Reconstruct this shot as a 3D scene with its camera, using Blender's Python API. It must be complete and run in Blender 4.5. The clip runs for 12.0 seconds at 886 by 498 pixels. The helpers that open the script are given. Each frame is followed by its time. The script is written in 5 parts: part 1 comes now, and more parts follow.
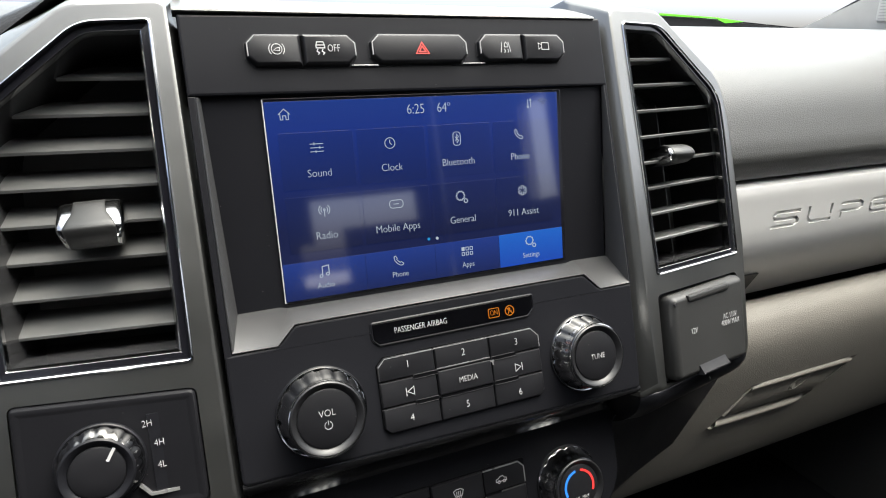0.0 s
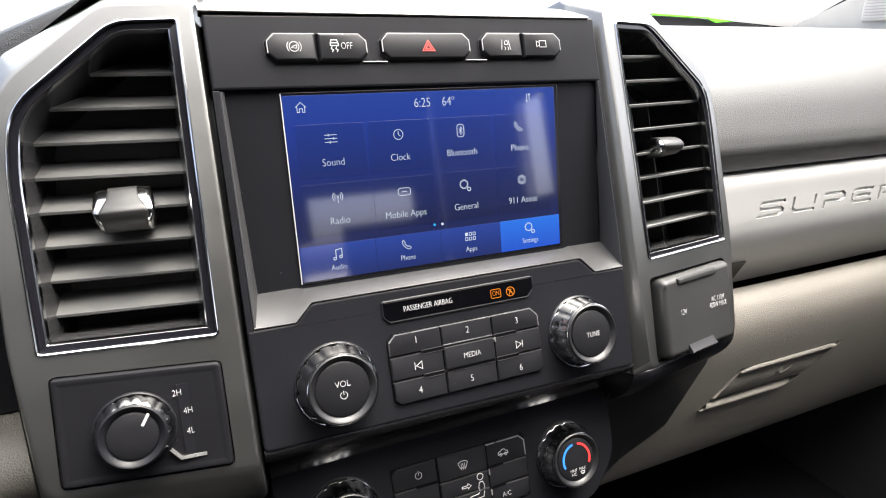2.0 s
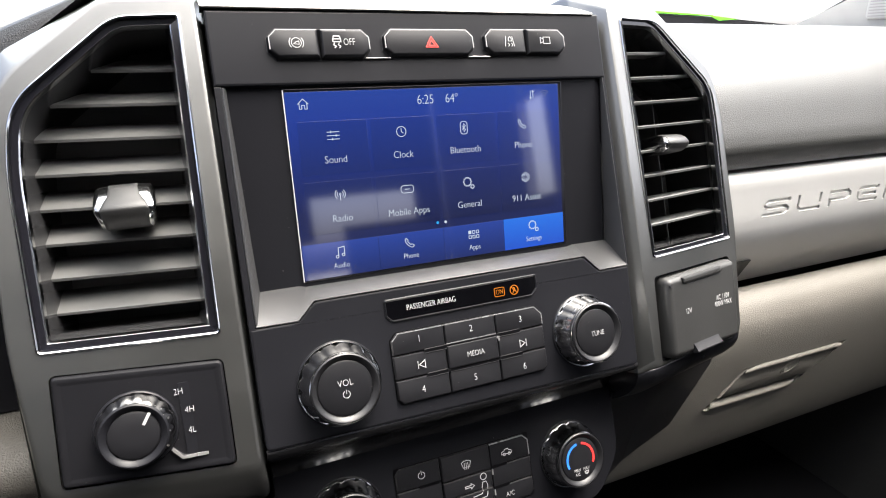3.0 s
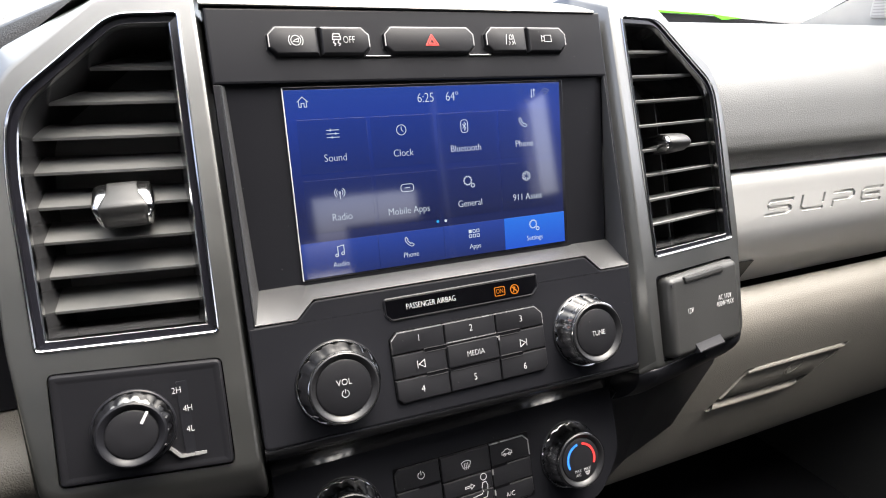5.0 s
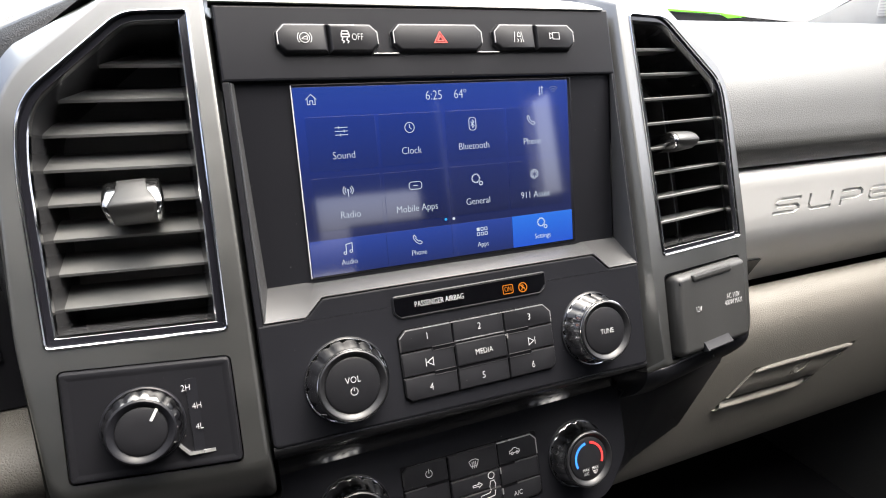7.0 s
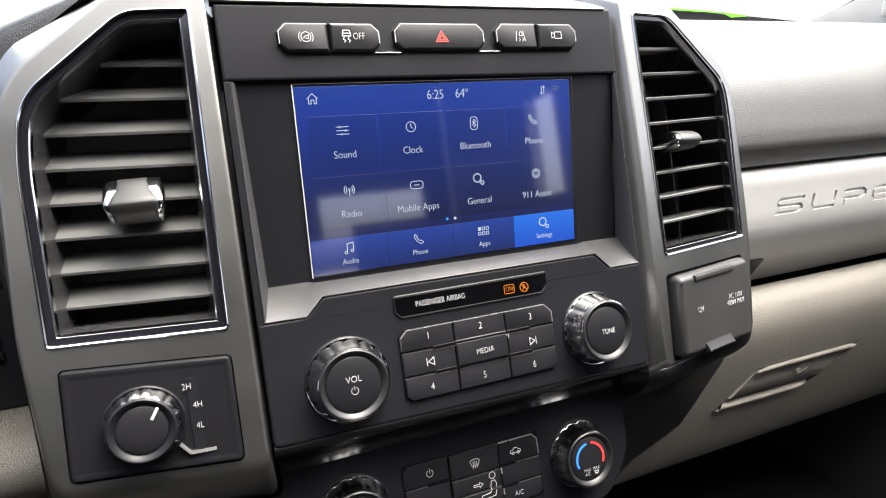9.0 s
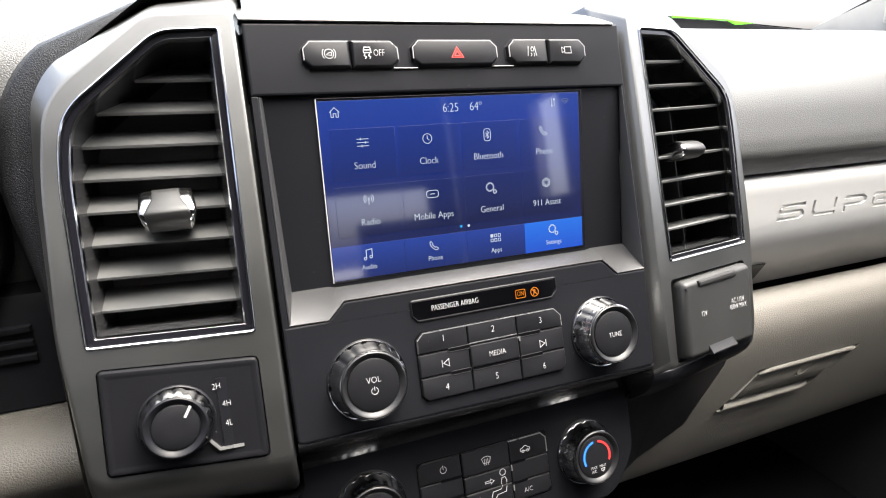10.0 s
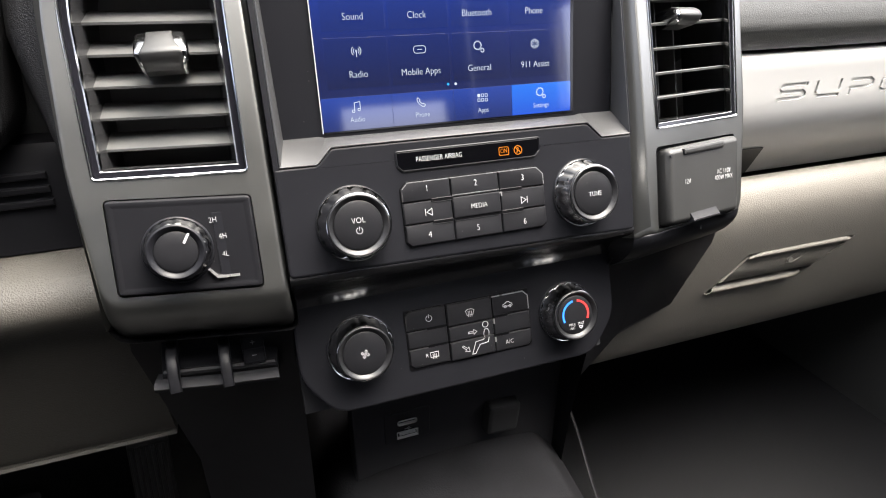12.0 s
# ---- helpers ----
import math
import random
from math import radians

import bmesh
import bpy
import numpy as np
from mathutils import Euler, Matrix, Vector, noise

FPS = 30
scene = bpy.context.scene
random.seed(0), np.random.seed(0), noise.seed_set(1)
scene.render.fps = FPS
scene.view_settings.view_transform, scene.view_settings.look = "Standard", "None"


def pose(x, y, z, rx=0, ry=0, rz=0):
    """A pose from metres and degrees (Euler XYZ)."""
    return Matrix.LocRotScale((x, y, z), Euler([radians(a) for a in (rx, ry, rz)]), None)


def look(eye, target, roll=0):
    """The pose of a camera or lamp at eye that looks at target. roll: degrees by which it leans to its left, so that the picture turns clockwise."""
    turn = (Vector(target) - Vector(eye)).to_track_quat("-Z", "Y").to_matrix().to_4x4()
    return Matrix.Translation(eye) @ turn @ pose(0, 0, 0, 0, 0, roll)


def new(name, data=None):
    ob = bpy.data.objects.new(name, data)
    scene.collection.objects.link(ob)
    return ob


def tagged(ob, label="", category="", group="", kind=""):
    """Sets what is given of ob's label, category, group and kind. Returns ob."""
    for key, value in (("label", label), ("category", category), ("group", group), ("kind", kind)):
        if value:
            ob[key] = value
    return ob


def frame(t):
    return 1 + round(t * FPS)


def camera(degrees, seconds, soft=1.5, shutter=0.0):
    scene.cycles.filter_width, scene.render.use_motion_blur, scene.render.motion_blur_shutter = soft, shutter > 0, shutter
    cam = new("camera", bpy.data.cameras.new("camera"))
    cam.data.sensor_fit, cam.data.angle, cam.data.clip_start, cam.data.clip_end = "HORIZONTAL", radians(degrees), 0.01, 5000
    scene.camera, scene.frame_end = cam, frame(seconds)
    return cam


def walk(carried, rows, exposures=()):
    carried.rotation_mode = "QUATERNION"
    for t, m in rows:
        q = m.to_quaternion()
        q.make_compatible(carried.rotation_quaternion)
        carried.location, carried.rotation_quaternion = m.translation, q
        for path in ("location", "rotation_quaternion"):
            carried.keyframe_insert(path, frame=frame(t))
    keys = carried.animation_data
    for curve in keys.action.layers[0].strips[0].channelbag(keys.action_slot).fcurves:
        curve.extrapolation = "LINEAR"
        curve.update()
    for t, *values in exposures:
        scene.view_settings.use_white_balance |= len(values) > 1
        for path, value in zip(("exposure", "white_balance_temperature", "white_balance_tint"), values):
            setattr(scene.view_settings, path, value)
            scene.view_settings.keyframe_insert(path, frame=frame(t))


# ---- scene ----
# The centre stack's face is a plane that leans back by 19 degrees: FACE holds its axes
# (x to the passenger side, y into the dash, z up the face), DASH the upright ones.
HEIGHT = 0.65
FACE = pose(0, 0, HEIGHT, -19)
DASH = pose(0, 0, HEIGHT)
SCREEN = FACE @ pose(0, 0.0119, 0.0019, 8.92)

EXPOSURE = 3.47
LIT = 0.5 ** EXPOSURE  # what gives off light is set against the exposure

cam = camera(74.0, 12.0, soft=1.1)
PATH = [
    (0, (-0.127, -0.304, -0.024), (0.628, 1.548, -0.077), -7.5),
    (0.5, (-0.13, -0.318, -0.03), (0.63, 1.531, -0.079), -7.7),
    (1, (-0.135, -0.32, -0.031), (0.628, 1.528, -0.087), -7.6),
    (1.5, (-0.138, -0.321, -0.033), (0.63, 1.525, -0.085), -7.7),
    (2, (-0.142, -0.323, -0.032), (0.625, 1.523, -0.086), -7.7),
    (2.5, (-0.14, -0.321, -0.033), (0.623, 1.527, -0.087), -7.7),
    (3, (-0.142, -0.32, -0.033), (0.62, 1.528, -0.087), -7.7),
    (5, (-0.14, -0.319, -0.034), (0.614, 1.533, -0.086), -7.6),
    (5.5, (-0.142, -0.32, -0.034), (0.611, 1.532, -0.085), -7.6),
    (6, (-0.144, -0.319, -0.034), (0.607, 1.534, -0.087), -7.6),
    (6.5, (-0.144, -0.319, -0.035), (0.605, 1.535, -0.084), -7.6),
    (7, (-0.143, -0.317, -0.035), (0.603, 1.538, -0.085), -7.6),
    (9, (-0.142, -0.317, -0.035), (0.595, 1.541, -0.086), -7.5),
    (9.5, (-0.145, -0.319, -0.034), (0.594, 1.538, -0.081), -7.5),
    (10, (-0.154, -0.329, -0.029), (0.575, 1.533, -0.083), -7.3),
    (10.5, (-0.162, -0.366, -0.037), (0.566, 1.496, -0.1), -7.1),
    (11, (-0.16, -0.373, -0.059), (0.54, 1.496, -0.174), -6.8),
    (11.5, (-0.151, -0.364, -0.07), (0.502, 1.514, -0.28), -6.6),
    (12, (-0.144, -0.356, -0.075), (0.477, 1.522, -0.371), -6.5),
]
walk(cam, [(t, FACE @ look(eye, target, roll)) for t, eye, target, roll in PATH], [(t, EXPOSURE + stops, kelvin, tint) for t, stops, kelvin, tint in ((0.0, -0.56, 6180, -1), (0.5, -0.28, 6220, 0), (1.0, -0.08, 6280, 3), (2.0, 0.0, 6300, 3), (9.5, 0.0, 6300, 3), (10.5, 0.08, 6300, 3), (11.5, 0.13, 6300, 3), (12.0, 0.28, 6300, 3))])

# ---- light ----
world = bpy.data.worlds.new("sky")
scene.world = world
world.use_nodes = True
wn = world.node_tree
sky = wn.nodes.new("ShaderNodeTexSky")
sky.sky_type = "NISHITA"
sky.sun_disc = False
sky.sun_elevation, sky.sun_rotation = radians(73), radians(120)
sky.dust_density = 6.0
sky.air_density = 0.2
sky.ozone_density = 0.0
wn.links.new(sky.outputs[0], wn.nodes["Background"].inputs[0])
wn.nodes["Background"].inputs[1].default_value = 0.15
sun = new("sun", bpy.data.lights.new("sun", "SUN"))
sun.data.energy, sun.data.angle, sun.data.color = 0.68, radians(115), (1, 0.99, 0.98)
sun.matrix_world = look((0.6, 0.85, 2.7), (0, 0, 0.6))

# ---- materials ----
def node_mat(name, color, rough, metal=0.0, grain=0.0, grain_size=2500.0, mottle=0.12, leather=0.0, leather_size=700.0,
             coat=0.0, wear=0.06, spec=0.5, emit=None, glow=0.0, dust=0.0):
    """A surface with colour that varies at two scales, uneven gloss and fine relief."""
    m = bpy.data.materials.new(name)
    m.use_nodes = True
    t = m.node_tree
    b = t.nodes["Principled BSDF"]
    coord = t.nodes.new("ShaderNodeTexCoord")
    fine = t.nodes.new("ShaderNodeTexNoise")
    fine.inputs["Scale"].default_value, fine.inputs["Detail"].default_value = grain_size, 2
    wide = t.nodes.new("ShaderNodeTexNoise")
    wide.inputs["Scale"].default_value, wide.inputs["Detail"].default_value = 28, 5
    for n in (fine, wide):
        t.links.new(coord.outputs["Object"], n.inputs["Vector"])
    ramp = t.nodes.new("ShaderNodeMixRGB")
    ramp.inputs[1].default_value = (*[c * (1 - mottle) for c in color], 1)
    ramp.inputs[2].default_value = (*[min(1, c * (1 + mottle)) for c in color], 1)
    t.links.new(wide.outputs["Fac"], ramp.inputs[0])
    tint = ramp
    if dust:
        # stray pale specks, few and of uneven size
        dots = t.nodes.new("ShaderNodeTexVoronoi")
        dots.inputs["Scale"].default_value = 330
        t.links.new(coord.outputs["Object"], dots.inputs["Vector"])
        pick = t.nodes.new("ShaderNodeSeparateColor")
        t.links.new(dots.outputs["Color"], pick.inputs[0])
        size = t.nodes.new("ShaderNodeMapRange")
        size.inputs["From Min"].default_value, size.inputs["From Max"].default_value, size.inputs["To Max"].default_value = 0.86, 1.0, 0.075
        t.links.new(pick.outputs[0], size.inputs["Value"])
        near = t.nodes.new("ShaderNodeMath")
        near.operation = "LESS_THAN"
        t.links.new(dots.outputs["Distance"], near.inputs[0])
        t.links.new(size.outputs[0], near.inputs[1])
        fade = t.nodes.new("ShaderNodeMath")
        fade.operation = "MULTIPLY"
        fade.inputs[1].default_value = dust
        t.links.new(near.outputs[0], fade.inputs[0])
        tint = t.nodes.new("ShaderNodeMixRGB")
        tint.inputs[2].default_value = (0.35, 0.34, 0.32, 1)
        t.links.new(fade.outputs[0], tint.inputs[0])
        t.links.new(ramp.outputs[0], tint.inputs[1])
    t.links.new(tint.outputs[0], b.inputs["Base Color"])
    rr = t.nodes.new("ShaderNodeMapRange")
    rr.inputs["To Min"].default_value, rr.inputs["To Max"].default_value = max(0.02, rough - wear), min(1, rough + wear)
    t.links.new(wide.outputs["Fac"], rr.inputs["Value"])
    t.links.new(rr.outputs[0], b.inputs["Roughness"])
    b.inputs["Metallic"].default_value = metal
    b.inputs["Coat Weight"].default_value = coat
    b.inputs["Coat Roughness"].default_value = 0.06
    b.inputs["Specular IOR Level"].default_value = spec
    height = None
    if grain:
        bump = t.nodes.new("ShaderNodeBump")
        bump.inputs["Strength"].default_value, bump.inputs["Distance"].default_value = grain, 0.0003
        t.links.new(fine.outputs["Fac"], bump.inputs["Height"])
        height = bump
    if leather:
        cell = t.nodes.new("ShaderNodeTexVoronoi")
        cell.feature = "DISTANCE_TO_EDGE"
        cell.inputs["Scale"].default_value = leather_size
        warp = t.nodes.new("ShaderNodeMixRGB")
        warp.inputs[0].default_value = 0.0022
        bend = t.nodes.new("ShaderNodeTexNoise")
        bend.inputs["Scale"].default_value = leather_size * 0.6
        t.links.new(coord.outputs["Object"], bend.inputs["Vector"])
        t.links.new(coord.outputs["Object"], warp.inputs[1])
        t.links.new(bend.outputs["Color"], warp.inputs[2])
        t.links.new(warp.outputs[0], cell.inputs["Vector"])
        edge = t.nodes.new("ShaderNodeMapRange")
        edge.inputs["From Max"].default_value = 0.35
        t.links.new(cell.outputs["Distance"], edge.inputs["Value"])
        bump = t.nodes.new("ShaderNodeBump")
        bump.inputs["Strength"].default_value, bump.inputs["Distance"].default_value = leather, 0.0016
        t.links.new(edge.outputs[0], bump.inputs["Height"])
        if height:
            t.links.new(height.outputs[0], bump.inputs["Normal"])
        height = bump
    if height:
        t.links.new(height.outputs[0], b.inputs["Normal"])
    if emit:
        b.inputs["Emission Color"].default_value = (*emit, 1)
        b.inputs["Emission Strength"].default_value = glow * LIT
    return m


TRIM = node_mat("trim_grey_paint", (0.232, 0.231, 0.222), 0.36, metal=1.0, grain=0.02, mottle=0.05)
LEDGE = node_mat("dark_metallic_paint", (0.042, 0.042, 0.043), 0.42, metal=0.4, grain=0.35, grain_size=3200, mottle=0.08)
BLACK = node_mat("black_plastic", (0.0066, 0.0066, 0.0078), 0.38, grain=0.12, mottle=0.15, spec=0.12, dust=0.3)
SATIN = node_mat("satin_black_plastic", (0.0072, 0.0073, 0.0088), 0.32, grain=0.06, spec=0.14, dust=0.45)
KEY = node_mat("soft_touch_black", (0.0073, 0.0073, 0.0085), 0.42, grain=0.08, spec=0.18, dust=0.25)
PIANO = node_mat("gloss_black", (0.006, 0.006, 0.008), 0.12, wear=0.03)
LENS = node_mat("smoked_lens_black", (0.0012, 0.0012, 0.0016), 0.10, wear=0.03, spec=0.16)
GAP = node_mat("shadow_gap_black", (0.0022, 0.0022, 0.0026), 0.35, spec=0.10)
RIMBLACK = node_mat("gloss_knob_black", (0.009, 0.009, 0.010), 0.36, wear=0.04, spec=0.35)
CHROME = node_mat("chrome", (0.55, 0.55, 0.55), 0.13, metal=1.0, wear=0.04, mottle=0.03)
KNOBSIDE = node_mat("satin_smoked_chrome", (0.56, 0.56, 0.562), 0.13, metal=1.0, wear=0.05)
SMOKE = node_mat("smoked_chrome", (0.30, 0.30, 0.305), 0.15, metal=1.0, wear=0.05)
# silver trim, set bright to stand in for highlights on upper edges
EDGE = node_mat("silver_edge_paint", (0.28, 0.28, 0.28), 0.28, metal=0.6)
SLAT = node_mat("vent_plastic", (0.072, 0.072, 0.0705), 0.30, grain=0.05)
MOUTH = node_mat("vent_mouth_black", (0.024, 0.024, 0.025), 0.16, spec=0.55)
DUCT = node_mat("vent_duct_black", (0.07, 0.07, 0.072), 0.7, spec=0.1)
MATTE = node_mat("matt_black_plastic", (0.017, 0.017, 0.0190), 0.6, grain=0.1, spec=0.14)
BANDBLACK = node_mat("semi_gloss_black", (0.012, 0.012, 0.013), 0.2, spec=0.45)
COVER = node_mat("grained_charcoal", (0.013, 0.013, 0.0127), 0.5, grain=0.3, grain_size=1800)
PULL = node_mat("grey_tab_plastic", (0.04, 0.04, 0.039), 0.45, grain=0.2, grain_size=1800)
PAD = node_mat("dash_pad_vinyl", (0.050, 0.050, 0.0482), 0.40, leather=0.19, leather_size=620, mottle=0.08, spec=0.42)
# pad vinyl darkened for the shade round gauges and driver's column
PADDARK = node_mat("dash_pad_vinyl_shaded", (0.0085, 0.0085, 0.0092), 0.40, leather=0.28, leather_size=800, spec=0.2)
BAND = node_mat("silver_paint", (0.54, 0.535, 0.52), 0.38, metal=0.2, mottle=0.03, grain=0.03)
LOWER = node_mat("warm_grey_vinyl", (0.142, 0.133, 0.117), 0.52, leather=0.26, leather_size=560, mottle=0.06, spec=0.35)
# the lower dash vinyl, darkened for the shade on the driver's knee panel
KNEE = node_mat("warm_grey_vinyl_shaded", (0.050, 0.047, 0.041), 0.58, leather=0.24, leather_size=560, mottle=0.06, spec=0.3)
CARPET = node_mat("black_carpet", (0.009, 0.009, 0.010), 0.95, grain=1.0, grain_size=600, mottle=0.5, spec=0.05)
FLOORMAT = node_mat("charcoal_floor_vinyl", (0.0065, 0.0065, 0.0073), 0.8, grain=0.6, grain_size=900, mottle=0.3, spec=0.2)
RUBBER = node_mat("black_rubber", (0.013, 0.013, 0.014), 0.6, grain=0.2, spec=0.3)
FIREWALL = node_mat("grey_sound_felt", (0.11, 0.11, 0.122), 0.95, grain=1.0, grain_size=600, mottle=0.4, spec=0.05)
GROUND = node_mat("concrete", (0.32, 0.31, 0.29), 0.9, grain=0.3, grain_size=60, mottle=0.2)
PILLAR = node_mat("beige_pillar_cloth", (0.36, 0.355, 0.335), 0.9, grain=0.5, grain_size=1200, spec=0.1)
SAIL = node_mat("pale_grey_moulding", (0.34, 0.335, 0.315), 0.6, grain=0.3, grain_size=1500, spec=0.3)
LINER = node_mat("grey_headliner_cloth", (0.32, 0.315, 0.305), 0.9, grain=0.6, grain_size=1200, spec=0.1)
PRINT = node_mat("white_print", (0.34, 0.34, 0.34), 0.5, mottle=0.02)
DIALPRINT = node_mat("grey_dial_print", (0.15, 0.15, 0.155), 0.5, mottle=0.02)
REDPRINT = node_mat("red_print", (0.62, 0.05, 0.04), 0.5, mottle=0.02)
WHITEGLOW = node_mat("lit_white", (0.02, 0.02, 0.02), 0.2, emit=(0.82, 0.87, 1.0), glow=0.78)
DIMGLOW = node_mat("lit_grey", (0.02, 0.02, 0.02), 0.2, emit=(0.5, 0.55, 0.8), glow=0.25)
AMBER = node_mat("lit_amber", (0.05, 0.02, 0.0), 0.3, emit=(1.0, 0.24, 0.01), glow=0.75)
# knob arc prints, given a faint glow of their own
BLUEMARK = node_mat("blue_print_glow", (0.03, 0.16, 0.62), 0.4, emit=(0.03, 0.2, 0.9), glow=0.35)
REDMARK = node_mat("red_print_glow", (0.55, 0.03, 0.03), 0.4, emit=(0.8, 0.03, 0.03), glow=0.3)
GREEN = node_mat("green_paper", (0.16, 0.75, 0.02), 0.6, mottle=0.03)
FRIT = node_mat("windscreen_band", (0.05, 0.06, 0.055), 0.3, mottle=0.05)
PAPERGREY = node_mat("pale_grille", (0.42, 0.41, 0.39), 0.7, grain=0.4, grain_size=900)
PAPER = node_mat("white_paper", (0.8, 0.8, 0.78), 0.7, mottle=0.03)


def display_mat(name, stops, low, high, gloss=0.06):
    """A lit panel whose colour runs up its height from low to high."""
    m = bpy.data.materials.new(name)
    m.use_nodes = True
    t = m.node_tree
    b = t.nodes["Principled BSDF"]
    b.inputs["Base Color"].default_value = (0.004, 0.004, 0.006, 1)
    b.inputs["Roughness"].default_value = gloss
    b.inputs["Specular IOR Level"].default_value = 1.0
    coord = t.nodes.new("ShaderNodeTexCoord")
    split = t.nodes.new("ShaderNodeSeparateXYZ")
    t.links.new(coord.outputs["Object"], split.inputs[0])
    span = t.nodes.new("ShaderNodeMapRange")
    span.inputs["From Min"].default_value, span.inputs["From Max"].default_value = low, high
    t.links.new(split.outputs["Z"], span.inputs["Value"])
    ramp = t.nodes.new("ShaderNodeValToRGB")
    while len(ramp.color_ramp.elements) < len(stops):
        ramp.color_ramp.elements.new(0.5)
    for e, (at, c) in zip(ramp.color_ramp.elements, stops):
        e.position, e.color = at, (*c, 1)
    t.links.new(span.outputs[0], ramp.inputs[0])
    t.links.new(ramp.outputs[0], b.inputs["Emission Color"])
    b.inputs["Emission Strength"].default_value = 2.0 * LIT
    return m


LCD = display_mat("display_blue", [(0, (0.005, 0.009, 0.048)), (0.35, (0.004, 0.007, 0.040)), (0.62, (0.005, 0.013, 0.092)), (0.85, (0.007, 0.021, 0.150)), (1, (0.010, 0.028, 0.165))], -0.0523, 0.0523)
TILE = display_mat("display_tile", [(0, (0.003, 0.005, 0.026)), (0.5, (0.004, 0.010, 0.066)), (1, (0.006, 0.018, 0.125))], -0.03, 0.037)
BAR = display_mat("display_bar", [(0, (0.006, 0.012, 0.068)), (1, (0.011, 0.028, 0.165))], -0.0523, -0.032)
PICKED = display_mat("display_selected", [(0, (0.010, 0.046, 0.30)), (1, (0.014, 0.088, 0.40))], -0.0523, -0.032)

# ---- building helpers ----
from mathutils.geometry import tessellate_polygon


def thing(name, label, category, group="", m=FACE, kind=""):
    return_ob = new(name)
    return_ob.empty_display_size = 0.02
    return_ob.matrix_world = m
    return tagged(return_ob, label, category, group, kind)


def part(name, bm, material, parent, label="", angle=32):
    """Links a bmesh as one mesh object under a thing or a part, in its axes."""
    bmesh.ops.recalc_face_normals(bm, faces=bm.faces)
    mesh = bpy.data.meshes.new(name)
    bm.to_mesh(mesh)
    bm.free()
    mesh.materials.append(material)
    mesh.polygons.foreach_set("use_smooth", [True] * len(mesh.polygons))
    mesh.set_sharp_from_angle(angle=radians(angle))
    ob = new(name, mesh)
    ob.parent = parent
    return tagged(ob, label)


def setting(name, bm, material, label, m=DASH, category="", angle=32):
    ob = part(name, bm, material, None, label, angle)
    ob.matrix_world = m
    return tagged(ob, label, category or name.split("_")[0], kind="structure")


def inset(pts, d):
    """A polygon (counter-clockwise) moved inwards by d, outwards where d is negative. Edges too short to survive close up."""
    n = len(pts)
    run = [(Vector(pts[(i + 1) % n]) - Vector(pts[i])) for i in range(n)]
    ways = [v.normalized() if v.length > 1e-9 else None for v in run]
    keep = [i for i in range(n) if ways[i] is not None]

    def meet(i, j):
        e, f = ways[i], ways[j]
        p, q = Vector((-e.y, e.x)), Vector((-f.y, f.x))
        a, b = Vector(pts[(i + 1) % n]) + p * d, Vector(pts[j]) + q * d
        cross = e.x * f.y - e.y * f.x
        if abs(cross) < 1e-4:
            return (a + b) / 2
        s = ((b - a).x * f.y - (b - a).y * f.x) / cross
        return a + e * s

    while len(keep) > 3:
        m = len(keep)
        corner = [meet(keep[k - 1], keep[k]) for k in range(m)]
        spans = [((corner[(k + 1) % m] - corner[k]).dot(ways[keep[k]]), k) for k in range(m)]
        least, k = min(spans)
        if least > -1e-9:
            break
        keep.pop(k)
    m = len(keep)
    corner = [meet(keep[k - 1], keep[k]) for k in range(m)]
    out = []
    for i in range(n):
        # the corner before point i's own edge, or the one that swallowed it
        k = next((k for k in range(m) if keep[k] >= i), 0)
        out.append((corner[k].x, corner[k].y))
    return out


def fillet(pts, r, n=4):
    """Rounds the corners of a polygon; r is one radius or one for each corner."""
    out, count = [], len(pts)
    for i in range(count):
        a, b, c = Vector(pts[i - 1]), Vector(pts[i]), Vector(pts[(i + 1) % count])
        ri = r[i] if isinstance(r, (list, tuple)) else r
        u, v = (a - b), (c - b)
        cut = min(ri * 0.9, u.length * 0.45, v.length * 0.45)
        p, q = b + u.normalized() * cut, b + v.normalized() * cut
        for k in range(n + 1):
            s = k / n
            w = p * (1 - s) ** 2 + b * 2 * s * (1 - s) + q * s ** 2
            out.append((w.x, w.y))
    return out


def rect(x0, x1, z0, z1):
    return [(x0, z0), (x1, z0), (x1, z1), (x0, z1)]


def chamfered(x0, x1, z0, z1, c):
    """A rectangle with corners cut by c = (lower left, lower right, upper right, upper left)."""
    a, b, d, e = c
    return [(x0 + a, z0), (x1 - b, z0), (x1, z0 + b), (x1, z1 - d), (x1 - d, z1), (x0 + e, z1), (x0, z1 - e), (x0, z0 + a)]


def mirror(pts, about=0.0):
    return [(2 * about - x, z) for x, z in reversed(pts)]


def at_y(pts, y):
    return [(x, y, z) for x, z in pts]


def loft(loops, first=False, last=False, closed=True, bm=None):
    """Skins a run of loops with as many points each."""
    bm = bm or bmesh.new()
    rows = [[bm.verts.new(p) for p in loop] for loop in loops]
    n = len(rows[0])
    for r, s in zip(rows, rows[1:]):
        for i in range(n if closed else n - 1):
            j = (i + 1) % n
            bm.faces.new((r[i], r[j], s[j], s[i]))
    if first:
        bm.faces.new(rows[0])
    if last:
        bm.faces.new(rows[-1])
    return bm


def slab(pts, y0, y1, b=0.0008, bm=None):
    """A plate from y0 (its face) back to y1, with its front edge rounded by b."""
    return loft([at_y(pts, y1), at_y(pts, y0 + b), at_y(inset(pts, b * 0.3), y0 + b * 0.3), at_y(inset(pts, b), y0), at_y(inset(pts, b * 1.15 + 0.00005), y0)], True, True, bm=bm)


